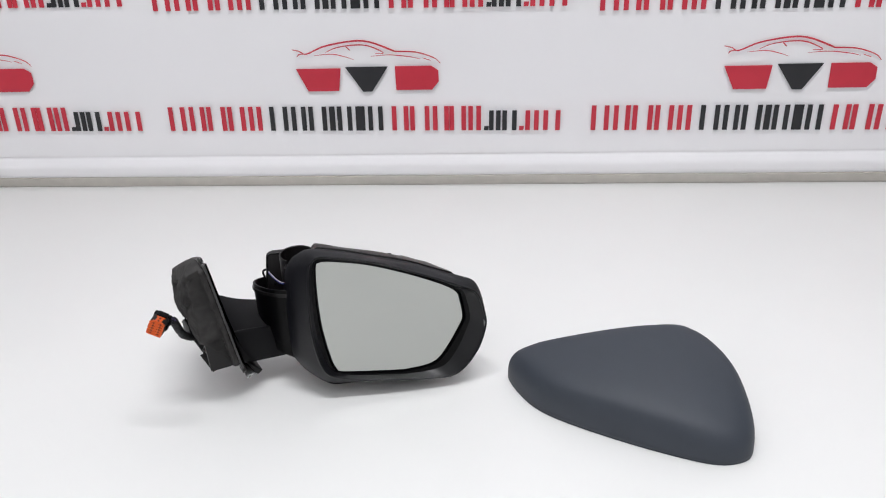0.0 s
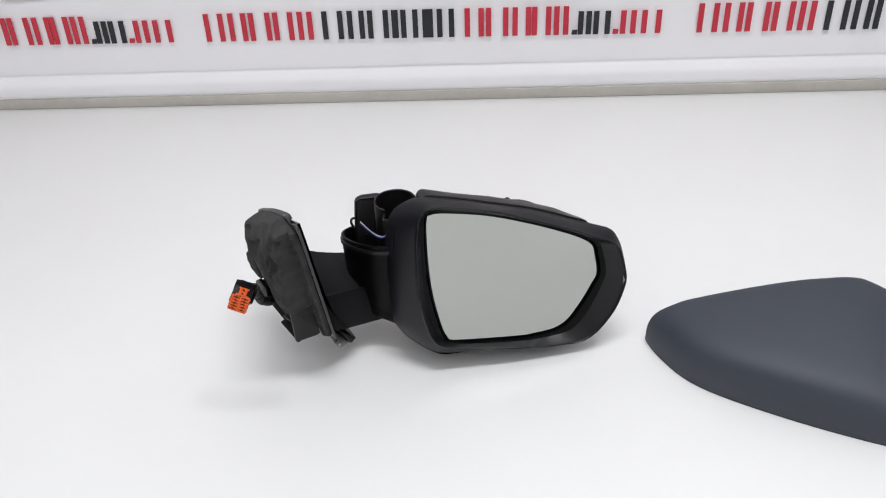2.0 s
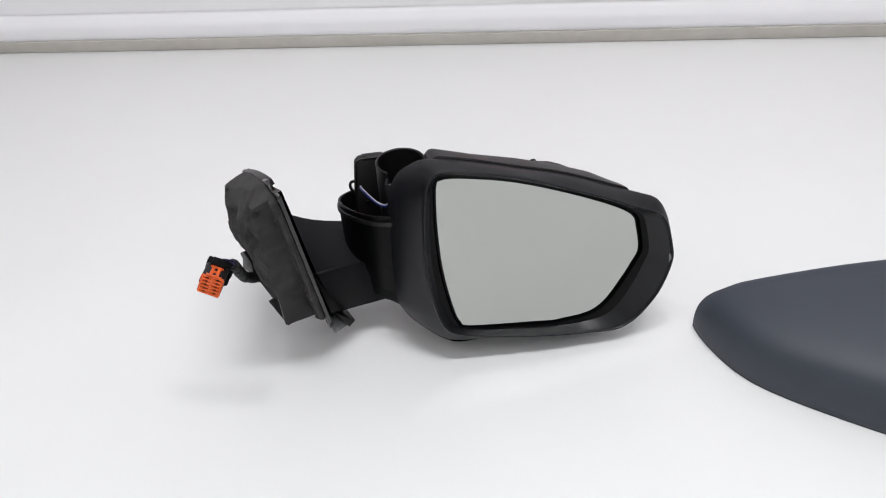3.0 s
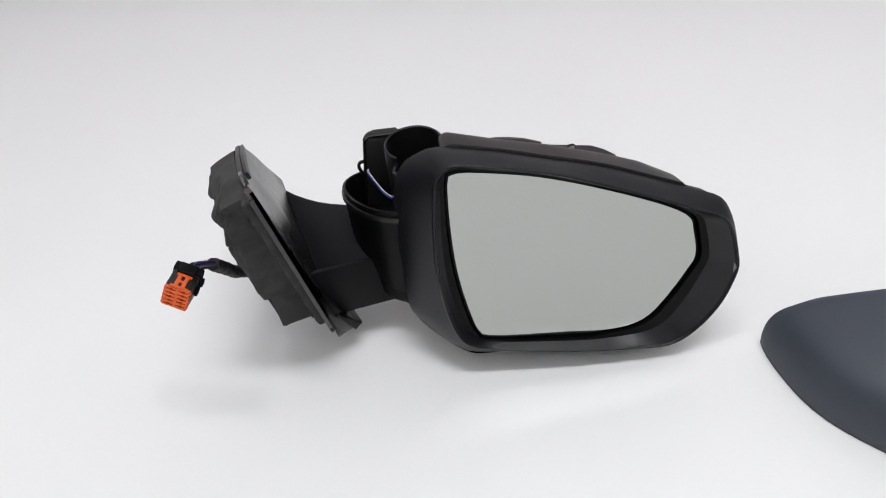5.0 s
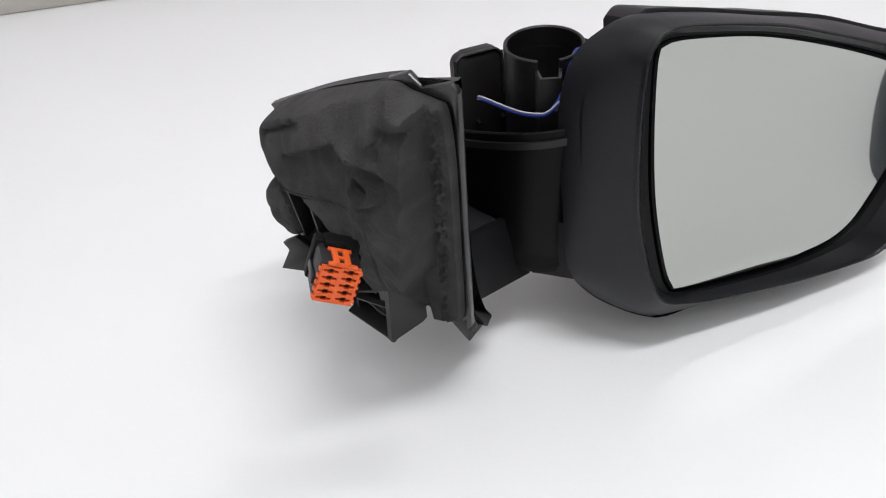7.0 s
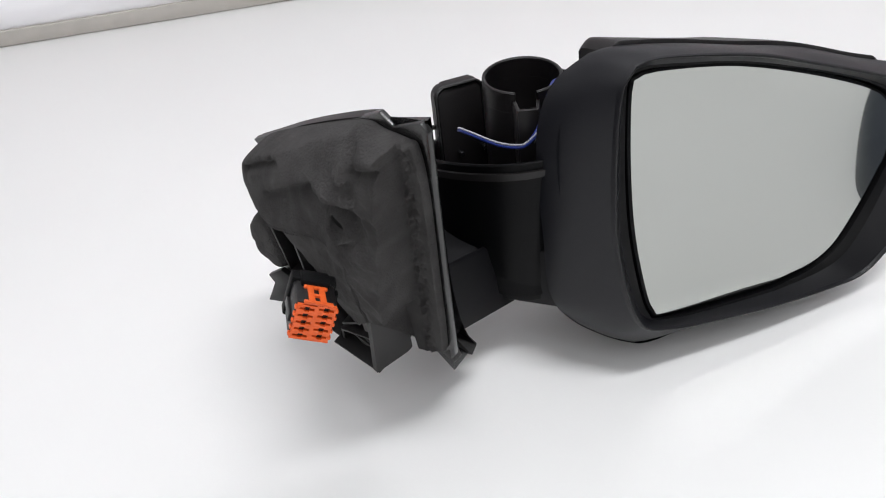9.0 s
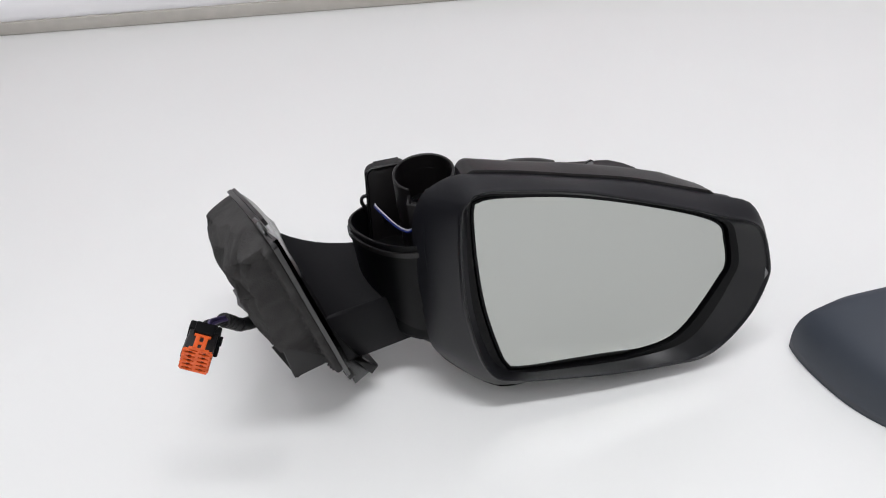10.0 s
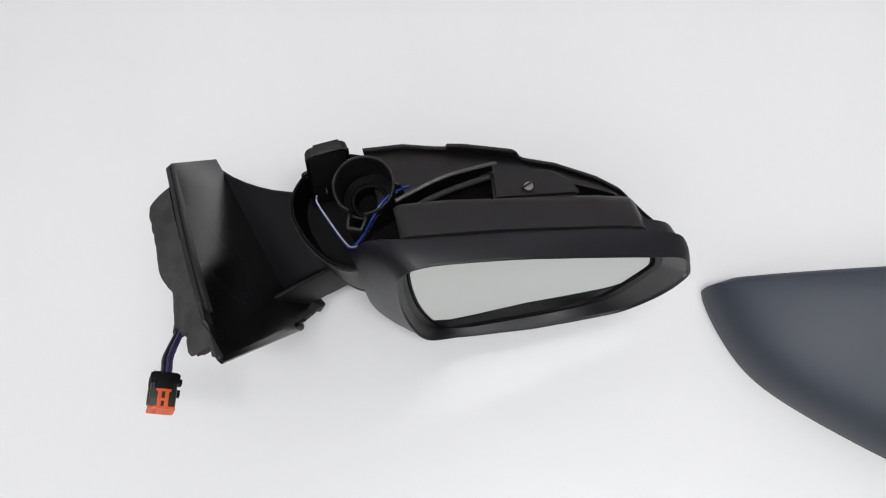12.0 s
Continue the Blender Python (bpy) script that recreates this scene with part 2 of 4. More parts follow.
def banner():
    ban = thing("banner", (0, BY, 0.0), "white vinyl banner with red and black print, hung behind the table", "banner")
    # hanging sheet, with a rolled hem along its foot and faint waves
    prof = [(-0.0035, 0.0160), (-0.0048, 0.019), (-0.006, 0.026), (-0.006, 0.036), (-0.002, 0.046), (0.001, 0.052), (0.0008, 0.058), (0.0, 0.066), (0.0, 0.2), (0.0, 0.5), (0.0, 0.9), (0.0, 1.3)]
    prof = spline(prof, 90)
    loops = []
    for i in range(121):
        x = -1.9 + 3.8 * i / 120
        loops.append([(x, BY + py + 0.0012 * math.sin(x * 5.1 + pz * 4) * min(1, max(0, pz - 0.07) * 8), pz) for py, pz in prof])
    bm = loft(loops, False)
    bmesh.ops.solidify(bm, geom=bm.faces[:], thickness=-0.002)
    part("sheet", bm, M_BANNER, ban)

    def shape(name, poly, mat, depth=0.0012):
        part(name, prism([(x, BY - 0.0045, z) for x, z in poly], (0, depth, 0)), mat, ban)

    def bars(x0, z0):
        """One line of print: each sign as plain upright strokes of its width and colour."""
        k = 0.706 / 746
        red, ink = M_RED, M_INK
        signs = [(0, 30, red), (38, 66, red), (70, 104, red), (108, 139, red), (146, 169, red),
                 (184, 216, ink), (223, 249, ink), (254, 286, ink), (291, 301, ink), (305, 331, ink), (338, 354, ink), (360, 386, ink),
                 (402, 431, red), (434, 468, red), (474, 502, red), (503, 532, red), (536, 558, red),
                 (563, 568, ink), (572, 592, ink), (595, 620, ink), (624, 629, red), (635, 658, red), (666, 695, red)]
        for a, b, mat in signs:
            h = 0.042 if a < 563 else (0.007 if b - a < 7 else 0.034)
            t = 0.0076
            bm = bmesh.new()
            for s in ((a * k, a * k + t), (b * k - t, b * k)) if b - a > 15 else ((a * k, max(a * k + t, b * k)),):
                drop = -0.0095 * s[0]
                prism([(x0 + s[0], BY - 0.0045, z0 + drop), (x0 + s[1], BY - 0.0045, z0 + drop),
                       (x0 + s[1] + 0.001, BY - 0.0045, z0 + drop + h), (x0 + s[0] + 0.001, BY - 0.0045, z0 + drop + h)], (0, 0.0012, 0), 0, bm)
            part("print_bar", bm, mat, ban)

    def emblem(x0, z0):
        """Plain red and black blocks under a thin red swoosh."""
        s = 0.706 / 746
        at = lambda px, pz: (x0 + px * s, z0 + pz * s)
        shape("print_block", [at(6, 44), at(24, 4), at(78, 4), at(84, 44)], M_RED)
        shape("print_block", [at(92, 46), at(120, 2), at(136, 2), at(166, 46)], M_INK)
        shape("print_block", [at(178, 4), at(178, 46), at(240, 46), at(252, 38), at(252, 18), at(240, 4)], M_RED)
        for curve, w in (([(3, 78), (15, 75), (27, 70), (60, 83), (110, 91), (140, 88), (175, 74), (180, 72), (215, 70), (245, 60), (256, 50)], 2.6),
                         ([(60, 72), (80, 80), (110, 84), (135, 82), (160, 70), (145, 69)], 1.8),
                         ([(40, 67), (70, 69), (90, 65), (108, 59)], 1.3), ([(138, 64), (170, 66), (205, 62), (222, 58)], 1.3), ([(226, 60), (240, 55)], 1.2), ([(10, 65), (14, 69), (22, 70)], 1.4), ([(96, 82), (103, 75)], 1.6)):
            c = spline(curve, 60)
            up, lo = [], []
            for i, p in enumerate(c):
                d = c[min(i + 1, 59)] - c[max(i - 1, 0)]
                nrm = np.array([-d[1], d[0]]) / (np.hypot(*d) + 1e-9)
                h = w * (0.35 + 0.65 * math.sin(math.pi * (i + 1) / 61))
                up.append(p + nrm * h * 0.6)
                lo.append(p - nrm * h * 0.6)
            bm = bmesh.new()
            v1 = [bm.verts.new((at(*u)[0], BY - 0.0038, at(*u)[1])) for u in up]
            v2 = [bm.verts.new((at(*l)[0], BY - 0.0038, at(*l)[1])) for l in lo]
            for i in range(59):
                bm.faces.new((v1[i], v1[i + 1], v2[i + 1], v2[i]))
            bmesh.ops.solidify(bm, geom=bm.faces[:], thickness=0.0008)
            part("print_swoosh", bm, M_RED, ban)

    for col in (-1, 0, 1):
        bars(-0.491 + 0.708 * col, 0.1015 - 0.007 * col)
        bars(-0.483 + 0.708 * col, 0.3050 - 0.015 * col)
        emblem(-0.268 + 0.684 * col, 0.1640 - 0.007 * col)
    return ban


banner()
slab("trim", (-1.9, 1.4520, 0.0004), (1.9, 1.4595, 0.0162), M_STRIP, "grey beige strip along the back of the table", "trim", 0.001)

# ---- the wing mirror: places of its head and of its base ----
HC, HR, HV, HU = Vector((-0.0242, 0.8975, 0.0696)), Vector((0.95715, 0.2896, 0)), Vector((-0.28856, 0.9537, -0.08475)), Vector((-0.02454, 0.08112, 0.9964))
BA, B1, B2, B3 = Vector((-0.2772, 0.9333, 0.1367)), Vector((0.5147, -0.75676, 0.40298)), Vector((0.4167, -0.18997, -0.88897)), Vector((0.74929, 0.62548, 0.21756))


def hp(u, v, w):
    """A place in the head: across, back from the glass, up."""
    return HC + HR * u + HV * v + HU * w


def bp(a, b, d):
    """A place in the base: along its upper edge, down, towards the arm."""
    return BA + B1 * a + B2 * b + B3 * d


N = 144
MID = (0.005, 0.015)
GLASS = polar([(-0.0755, 0.089), (-0.0725, 0.0945), (-0.059, 0.0945), (-0.0139, 0.0835), (0.0404, 0.0613), (0.076, 0.0415), (0.0825, 0.0250), (0.0845, 0.006), (0.0798, -0.005), (0.0690, -0.0235), (0.0585, -0.0385), (0.0500, -0.0462), (0.0390, -0.0505), (0.0220, -0.0520), (0.0051, -0.0520), (-0.0557, -0.0446), (-0.0648, -0.0397), (-0.0701, -0.0233), (-0.0758, 0.0147), (-0.0771, 0.0537)], MID, N)
LIP = polar([(-0.0845, 0.090), (-0.080, 0.0985), (-0.068, 0.1035), (-0.0154, 0.0917), (0.020, 0.0785), (0.059, 0.0620), (0.080, 0.0520), (0.0950, 0.0450), (0.1035, 0.0350), (0.1090, 0.013), (0.1096, -0.005), (0.0978, -0.0365), (0.0738, -0.0628), (0.042, -0.065), (-0.0176, -0.058), (-0.0637, -0.0492), (-0.082, -0.0335), (-0.0897, 0.0112), (-0.0885, 0.0577)], MID, N)


def grown(loop, by):
    """The outline moved outwards by a width that may change with the angle."""
    out = []
    for i, p in enumerate(loop):
        d = p - np.array(MID)
        d = d / np.hypot(*d)
        out.append(p + d * (by(d) if callable(by) else by))
    return np.array(out)


def lip_v(u, w=0.05):
    return -0.0045 - 0.0185 * min(1, max(0, (u + 0.06) / 0.17)) - 0.0045 * min(1, max(0, (0.02 - w) / 0.06)) * min(1, max(0, (0.08 - u) / 0.08))


def glass_v(u):
    return -0.0056 - 0.052 * u


RIDGE_U = (-0.09, -0.06, -0.04, -0.02, 0.012, 0.018, 0.038, 0.062, 0.075, 0.0866, 0.097, 0.11)


def back_v(u):
    return float(np.interp(u, RIDGE_U, (0.114, 0.108, 0.100, 0.0945, 0.081, 0.0745, 0.065, 0.049, 0.0375, 0.0155, -0.004, -0.006)))


def ridge_w(u):
    return float(np.interp(u, RIDGE_U, (0.0470, 0.0490, 0.0495, 0.0485, 0.048, 0.048, 0.0470, 0.0445, 0.0415, 0.0395, 0.0420, 0.02)))


def at_angle(pts, n):
    """A closed curve through (across, up, back) places, one place for each even angle round MID."""
    c = spline(pts, 900, True)
    ang = np.mod(np.arctan2(c[:, 1] - MID[1], c[:, 0] - MID[0]), 2 * math.pi)
    o = np.argsort(ang)
    want = np.linspace(0, 2 * math.pi, n, endpoint=False)
    return np.stack([np.interp(want, ang[o], c[o, k], period=2 * math.pi) for k in range(3)], 1)


# fold where the hood over the glass ends
FOLD = at_angle([(-0.078, 0.1060, 0.016), (-0.046, 0.1000, 0.012), (-0.011, 0.0897, 0.009), (0.026, 0.0795, 0.004), (0.064, 0.0635, 0.0008), (0.085, 0.0562, -0.0045), (0.0998, 0.0500, -0.0085),
                 (0.1064, 0.037, -0.0115), (0.1088, 0.013, -0.0145), (0.1093, -0.006, -0.0145), (0.0978, -0.0375, -0.006), (0.074, -0.0640, 0.002), (0.042, -0.0680, 0.004), (-0.018, -0.0655, 0.003), (-0.068, -0.0610, 0.002), (-0.084, -0.0555, 0.007),
                 (-0.0945, -0.0490, 0.014), (-0.1040, -0.0405, 0.020), (-0.1110, -0.029, 0.022), (-0.1130, -0.015, 0.0245), (-0.1125, 0.012, 0.0255), (-0.1120, 0.045, 0.0275), (-0.1095, 0.0730, 0.0270), (-0.1020, 0.0915, 0.0250), (-0.0915, 0.1000, 0.0220)], N)
PANEL_U = (-0.0735, -0.041, -0.006, 0.031, 0.054, 0.0824)


def fold_at(u):
    up = FOLD[(FOLD[:, 1] > 0.03) & (FOLD[:, 0] > -0.085)]
    o = np.argsort(up[:, 0])
    return float(np.interp(u, up[o, 0], up[o, 1])), float(np.interp(u, up[o, 0], up[o, 2]))


def wing_mirror():
    car = thing("wing_mirror", (-0.06, 0.9, 0.0), "black plastic car door mirror without cap on white table", "wing mirror")

    # silvered glass, slightly bowed
    loops = []
    for k in (1.0, 0.6, 0.03):
        loops.append([hp(*(lambda q: (q[0], glass_v(q[0]), q[1]))(np.array(MID) + (p - np.array(MID)) * k)) for p in GLASS])
    part("mirror_glass", loft(loops, True, False, True), M_GLASS, car, "clear silvered mirror glass with a black edge", 60)
    bm = loft([[hp(p[0], glass_v(p[0]) + d, p[1]) for p in grown(GLASS, g)] for d, g in ((0.0004, 0.0012), (0.0006, 0.0016), (0.005, 0.0016))], True, True, True)
    part("glass_backing", bm, M_DARK, car)

    # frame round the glass: well, bevel, lip, hood and side
    def at(loop, vf):
        return [hp(p[0], vf(p[0], p[1]), p[1]) for p in loop]

    top = lambda d: max(0.0, d[1]) ** 2
    left = lambda d: max(0.0, -d[0]) ** 2
    well = grown(GLASS, lambda d: 0.0036 - 0.0014 * top(d) - 0.0008 * left(d))
    well_v = lambda u: glass_v(u) - 0.0012 + 0.0022 * min(1.0, max(0.0, (-0.045 - u) / 0.02))
    loops = [at(grown(GLASS, 0.0018), lambda u, w: glass_v(u) + 0.008), at(well, lambda u, w: glass_v(u) + 0.006), at(well, lambda u, w: well_v(u) + 0.0006)]
    def slope(ks):
        rows = []
        for k in ks:
            row = []
            for p, q in zip(well, grown(LIP, -0.0022)):
                d = (p - np.array(MID)) / np.hypot(*(p - np.array(MID)))
                split = 0.26 + 0.30 * max(0.0, -d[0]) ** 2 + 0.24 * max(0.0, -d[1]) ** 2
                c = p + (q - p) * (k / 0.26 * split if k < 0.26 else split + (k - 0.26) / 0.74 * (1 - split))
                v0, v1 = well_v(p[0]), lip_v(q[0], q[1]) + 0.0010
                row.append(hp(c[0], v0 + (v1 - v0) * (0.30 * k if k < 0.26 else 0.078 + (k - 0.26) * 1.246), c[1]))
            rows.append(row)
        return rows

    part("glass_gasket", loft([list(l) for l in loops] + slope((0.01, 0.05, 0.15, 0.25, 0.26))), M_BOWL, car, "matt black rubber gasket round the glass", 50)
    loops = slope((0.26, 0.27, 0.29, 0.4, 0.6, 0.8, 0.94, 0.985))
    part("inner_rim", loft([list(l) for l in loops] + [at(grown(LIP, -0.0021), lambda u, w: lip_v(u, w) + 0.0010)]), M_RIM, car, "smooth dark inner rim round the glass", 50)
    loops = [loops[-2], loops[-1]]
    for g, dv in ((-0.0022, 0.0010), (-0.0018, 0.0), (-0.0012, -0.0006), (-0.0005, -0.0006), (0.0001, 0.0), (0.0003, 0.0013)):
        loops.append(at(grown(LIP, g), lambda u, w, dv=dv: lip_v(u, w) + dv))
    for k in (0.015, 0.05, 0.1, 0.2, 0.32, 0.45, 0.58, 0.7, 0.8, 0.88, 0.94, 0.98, 1.0):
        row = []
        for p, f in zip(grown(LIP, 0.0003), FOLD):
            d = (p - np.array(MID)) / np.hypot(*(p - np.array(MID)))
            out = math.sin(math.pi * k) * (0.0010 + 0.0016 * left(d)) - 0.0003 * max(0, k - 0.9) * 10
            v0 = lip_v(p[0], p[1]) + 0.0013
            row.append(hp(p[0] + (f[0] - p[0]) * k + d[0] * out, v0 + (f[2] - v0) * k, p[1] + (f[1] - p[1]) * k + d[1] * out))
        loops.append(row)
    inner = grown(FOLD[:, :2], -0.0035)
    loops.append([hp(p[0], f[2] + 0.0005, p[1]) for p, f in zip(inner, FOLD)])
    loops.append([hp(p[0], 0.016 - 0.03 * max(0.0, p[0] - 0.05) * 10, p[1]) for p in grown(FOLD[:, :2], -0.006)])
    loops[:2] = [at(grown(LIP, -0.0019), lambda u, w: lip_v(u, w) + 0.0060)]
    part("bezel", loft(loops), M_FRAME, car, "satin black frame round the glass", 42)
    bead = []
    for a in np.linspace(0, 2 * math.pi, 9):
        bead.append(at(grown(LIP, -0.0009 + 0.0008 * math.cos(a)), lambda u, w, a=a: lip_v(u, w) - 0.0001 + 0.0008 * math.sin(a)))
    part("lip_bead", loft(bead), M_RIM, car, "thin raised bead along the frame's lip", 60)
    part("nick", hull([hp(0.1066, -0.0225, 0.004), hp(0.1096, -0.0185, 0.0045), hp(0.1100, -0.0190, -0.0045), hp(0.1066, -0.0228, -0.0045), hp(0.1084, -0.0234, 0.0)], 0.0002), M_NICK_GLINT, car, "scuffed grey nick on the frame edge")

    # rounded rear shell
    def clamp(k, drop, grow=0.0):
        out = []
        for p in FOLD[:, :2]:
            d = (p - np.array(MID)) / np.hypot(*(p - np.array(MID)))
            q = np.array(MID) * 0.6 + (p - np.array(MID)) * (k + grow * max(0.0, -d[1]) ** 3)
            out.append(np.array([q[0], min(q[1], ridge_w(q[0]) - drop)]))
        return np.array(out)

    s1, s2, s3 = clamp(0.90, 0.006, -0.14), clamp(0.84, 0.012, -0.14), clamp(0.66, 0.018)
    loops = [[hp(p[0], f[2] - 0.002, p[1]) for p, f in zip(clamp(0.96, 0.004, -0.08), FOLD)],
             at(s1, lambda u, w: max(0.024, back_v(u) * 0.66) if u < 0.085 else back_v(u) * 0.66),
             at(s2, lambda u, w: back_v(u) * 0.88), at(s3, lambda u, w: back_v(u) * 0.98)]
    shell = part("rear_shell", loft(loops, True, False, True), M_DARK, car)
    heel = [hp(-0.010, 0.030, -0.045), hp(0.050, 0.026, -0.045), hp(0.050, 0.052, -0.045), hp(-0.010, 0.066, -0.045)]
    base_z = (Vector((0, 0, 0.0003)) - PLACED["wing_mirror"].translation).z / PLACED["wing_mirror"].to_scale().z
    part("heel", hull(heel + [Vector((p.x * 0.85 + 0.0004, p.y * 0.85 + 0.141, base_z)) for p in heel], 0.0015), M_DARK, shell)
    # upright back edge with its raised tab
    us = np.linspace(-0.088, 0.098, 110)
    rim = []
    for u in us:
        tab = 0.0042 if -0.031 < u < 0.0145 else 0.0
        w1, v = ridge_w(u) + tab, back_v(u)
        rim.append([hp(u, v, w1 - 0.035), hp(u, v, w1 - 0.0008), hp(u, v - 0.0008, w1), hp(u, v - 0.0022, w1), hp(u, v - 0.003, w1 - 0.0008), hp(u, v - 0.003, w1 - 0.035)])
    part("rear_edge", loft(rim, True, True, True), M_PLASTIC, shell)

    # panel behind the hood, its ends cut off square
    rows = []
    for u in np.concatenate([np.linspace(-0.0755, -0.0680, 7), np.linspace(-0.063, 0.072, 30), np.linspace(0.0755, 0.0805, 6)]):
        w0, v0 = fold_at(u)
        w1 = float(np.interp(u, PANEL_U, (0.1015, 0.0905, 0.0835, 0.0715, 0.0630, 0.0450)))
        v1 = float(np.interp(u, PANEL_U, (0.0405, 0.0395, 0.0335, 0.0300, 0.0275, 0.0262)))
        end = 0.0050 * max(0.0, 1 - min((u + 0.0755) * 0.7, 0.0805 - u) / 0.005) ** 2
        row = [hp(u, v0 + 0.0002, w0 - 0.012), hp(u, v0 + 0.0002, w0 + 0.0004 - end), hp(u, v0 + 0.0010, w0 + 0.0016 - end)]
        for k in (0.15, 0.35, 0.55, 0.75, 0.9):
            row.append(hp(u, v0 + (v1 - v0) * k, w0 + (w1 - w0) * (k * 0.75 + k ** 3 * 0.25) + 0.0018 - end))
        row += [hp(u, v1 - 0.0012, w1 + 0.0008 - end), hp(u, v1, w1 - 0.0002 - end), hp(u, v1, w1 - 0.016), hp(u, v1 - 0.0025, w1 - 0.016)]
        rows.append(row)
    part("top_panel", loft(rows, True, True, True), M_PLASTIC, car)

    # mechanism in the open back
    motor = [(-0.012, 0.036, 0.0800), (-0.0085, 0.0625, 0.0680), (0.030, 0.0535, 0.0665), (0.038, 0.0470, 0.0660), (0.0440, 0.0380, 0.0650), (0.0445, 0.030, 0.0650)]
    bm = loft([[hp(p[0], p[1], 0.03) for p in motor], [hp(*p) for p in motor]], True, True, True)
    bmesh.ops.bevel(bm, geom=bm.edges[:], offset=0.0022, segments=2, affect="EDGES", clamp_overlap=True)
    part("motor_housing", bm, M_PLASTIC, car, "black housing of the adjusting motor")
    part("post", tube([hp(0.0125, 0.0415, 0.05), hp(0.0125, 0.0415, 0.0732)], 0.0036, 4, 18), M_PLASTIC, car)
    # Pale cap colours in the shine on the post's top.
    part("post_cap", tube([hp(0.0125, 0.0415, 0.0730), hp(0.0125, 0.0415, 0.0741)], 0.0030, 3, 18), M_NICK_GLINT, car, "pale tip painting the shine on the post")
    plate = []
    for u in np.linspace(-0.086, 0.092, 50):
        v1, w1 = back_v(u) - 0.003, ridge_w(u) - 0.004
        v0 = min(v1 - 0.004, float(np.interp(u, (-0.07, -0.05, -0.02, 0.0, 0.02, 0.045, 0.07, 0.085), (0.062, 0.064, 0.067, 0.066, 0.062, 0.046, 0.034, 0.015))))
        w0 = w1 + 0.012 * min(1.0, max(0.2, (v1 - v0) / 0.03))
        row = [hp(u, v1 + (v0 - v1) * k, w1 + (w0 - w1) * (1.35 * k - 0.35 * k * k) + 0.0010 * math.sin(math.pi * k)) for k in np.linspace(0, 1, 8)]
        plate.append(row + [hp(u, v0 + 0.0004, w0 - 0.006), hp(u, v1, w1 - 0.003)])
    part("inner_shell", loft(plate, True, True, True), M_PLASTIC, shell, "matt black inside wall of the rear shell")
    part("clip", tube([hp(0.016, 0.045, 0.060), hp(0.016, 0.044, 0.0725), hp(0.012, 0.042, 0.0752), hp(0.008, 0.042, 0.0725)], 0.0007, 20, 8), M_GLOSS, car)
    # Grey tube paints the highlight along the inner plate's upper edge.
    part("harness_and_glint", tube([hp(-0.0735, 0.0535, 0.0780), hp(-0.0522, 0.0595, 0.0770), hp(-0.0365, 0.0622, 0.0768), hp(-0.0175, 0.0650, 0.0715), hp(-0.003, 0.0680, 0.0640)], 0.0015, 40, 8), M_GREY, car, "thin grey line of highlight on the inner plate")
    part("harness_and_glint", tube([hp(-0.070, 0.046, 0.070), hp(-0.052, 0.050, 0.0750), hp(-0.030, 0.054, 0.0730), hp(-0.010, 0.058, 0.0670)], 0.0020, 30, 10), M_TAPE, car)
    part("inner_plate", loft([[hp(u, v, 0.04), hp(u, v, w), hp(u, v + 0.0016, w), hp(u, v + 0.0016, 0.04)] for u, v, w in [(-0.0715, 0.0550, 0.0760), (-0.0522, 0.0607, 0.0753), (-0.0365, 0.0634, 0.0751), (-0.0175, 0.0662, 0.0700), (-0.005, 0.0690, 0.0630)]], True, True, True), M_DARK, car)

    # pivot: round bowl of the arm with the tube standing in it
    X, Y, Z = (1, 0, 0), (0, 1, 0), (0, 0, 1)
    foot = spline([(-0.150, 0.985), (-0.174, 0.979), (-0.1885, 0.957), (-0.1885, 0.936), (-0.176, 0.914), (-0.156, 0.8965), (-0.136, 0.893), (-0.115, 0.905), (-0.105, 0.935), (-0.118, 0.972)], 96, True)
    fm = foot.mean(0)

    def round_wall(steps):
        """A wall on the bowl's outline: rows of width beyond the outline and height."""
        loops = []
        for out, z in steps:
            loop = []
            for p in foot:
                d = p - fm
                q = p + d / np.hypot(*d) * out
                loop.append((q[0], q[1], z + (0.33 * (0.925 - q[1]) if z > 0.09 else 0.0)))
            loops.append(loop)
        return loft(loops + [loops[0]])

    bowl = part("pivot_bowl", round_wall([(-0.006, 0.032), (-0.001, 0.07), (0.0, 0.1122), (-0.0006, 0.1130), (-0.0022, 0.1130), (-0.0028, 0.1122), (-0.009, 0.032)]), M_BOWL, car)
    part("bowl_lip", round_wall([(-0.0002, 0.1035), (0.0012, 0.1040), (0.0012, 0.1078), (-0.0002, 0.1083), (-0.001, 0.106)]), M_PLASTIC, bowl)
    part("bowl_floor", loft([[(*(fm + (p - fm) * 0.9), z) for p in foot] for z in (0.036, 0.074)], True, True, True), M_DARK, bowl)
    tc = Vector((-0.1335, 0.9442, 0))
    pt = part("pivot_tube", ring_wall(tc, X, Y, Z, 0.0207, 0.0188, 0.070, 0.1330, 72), M_PLASTIC, car)
    way = Vector((-0.16, -0.987, 0)).normalized()
    across = Vector((-way.y, way.x, 0))
    front = math.atan2(way.y, way.x)
    part("rim", ring_wall(tc, X, Y, Z, 0.0207, 0.0188, 0.1325, 0.1436, 64, (front + 0.27, front + 2 * math.pi - 0.27)), M_PLASTIC, pt)
    part("socket", ring_wall(tc, X, Y, Z, 0.0186, 0.0095, 0.09, 0.112, 48), M_BOWL, pt)
    part("socket_collar", ring_wall(tc + Vector((0.001, -0.003, 0)), X, Y, Z, 0.0128, 0.0100, 0.10, 0.1185, 48), M_BOWL, pt)
    slot = bmesh.new()
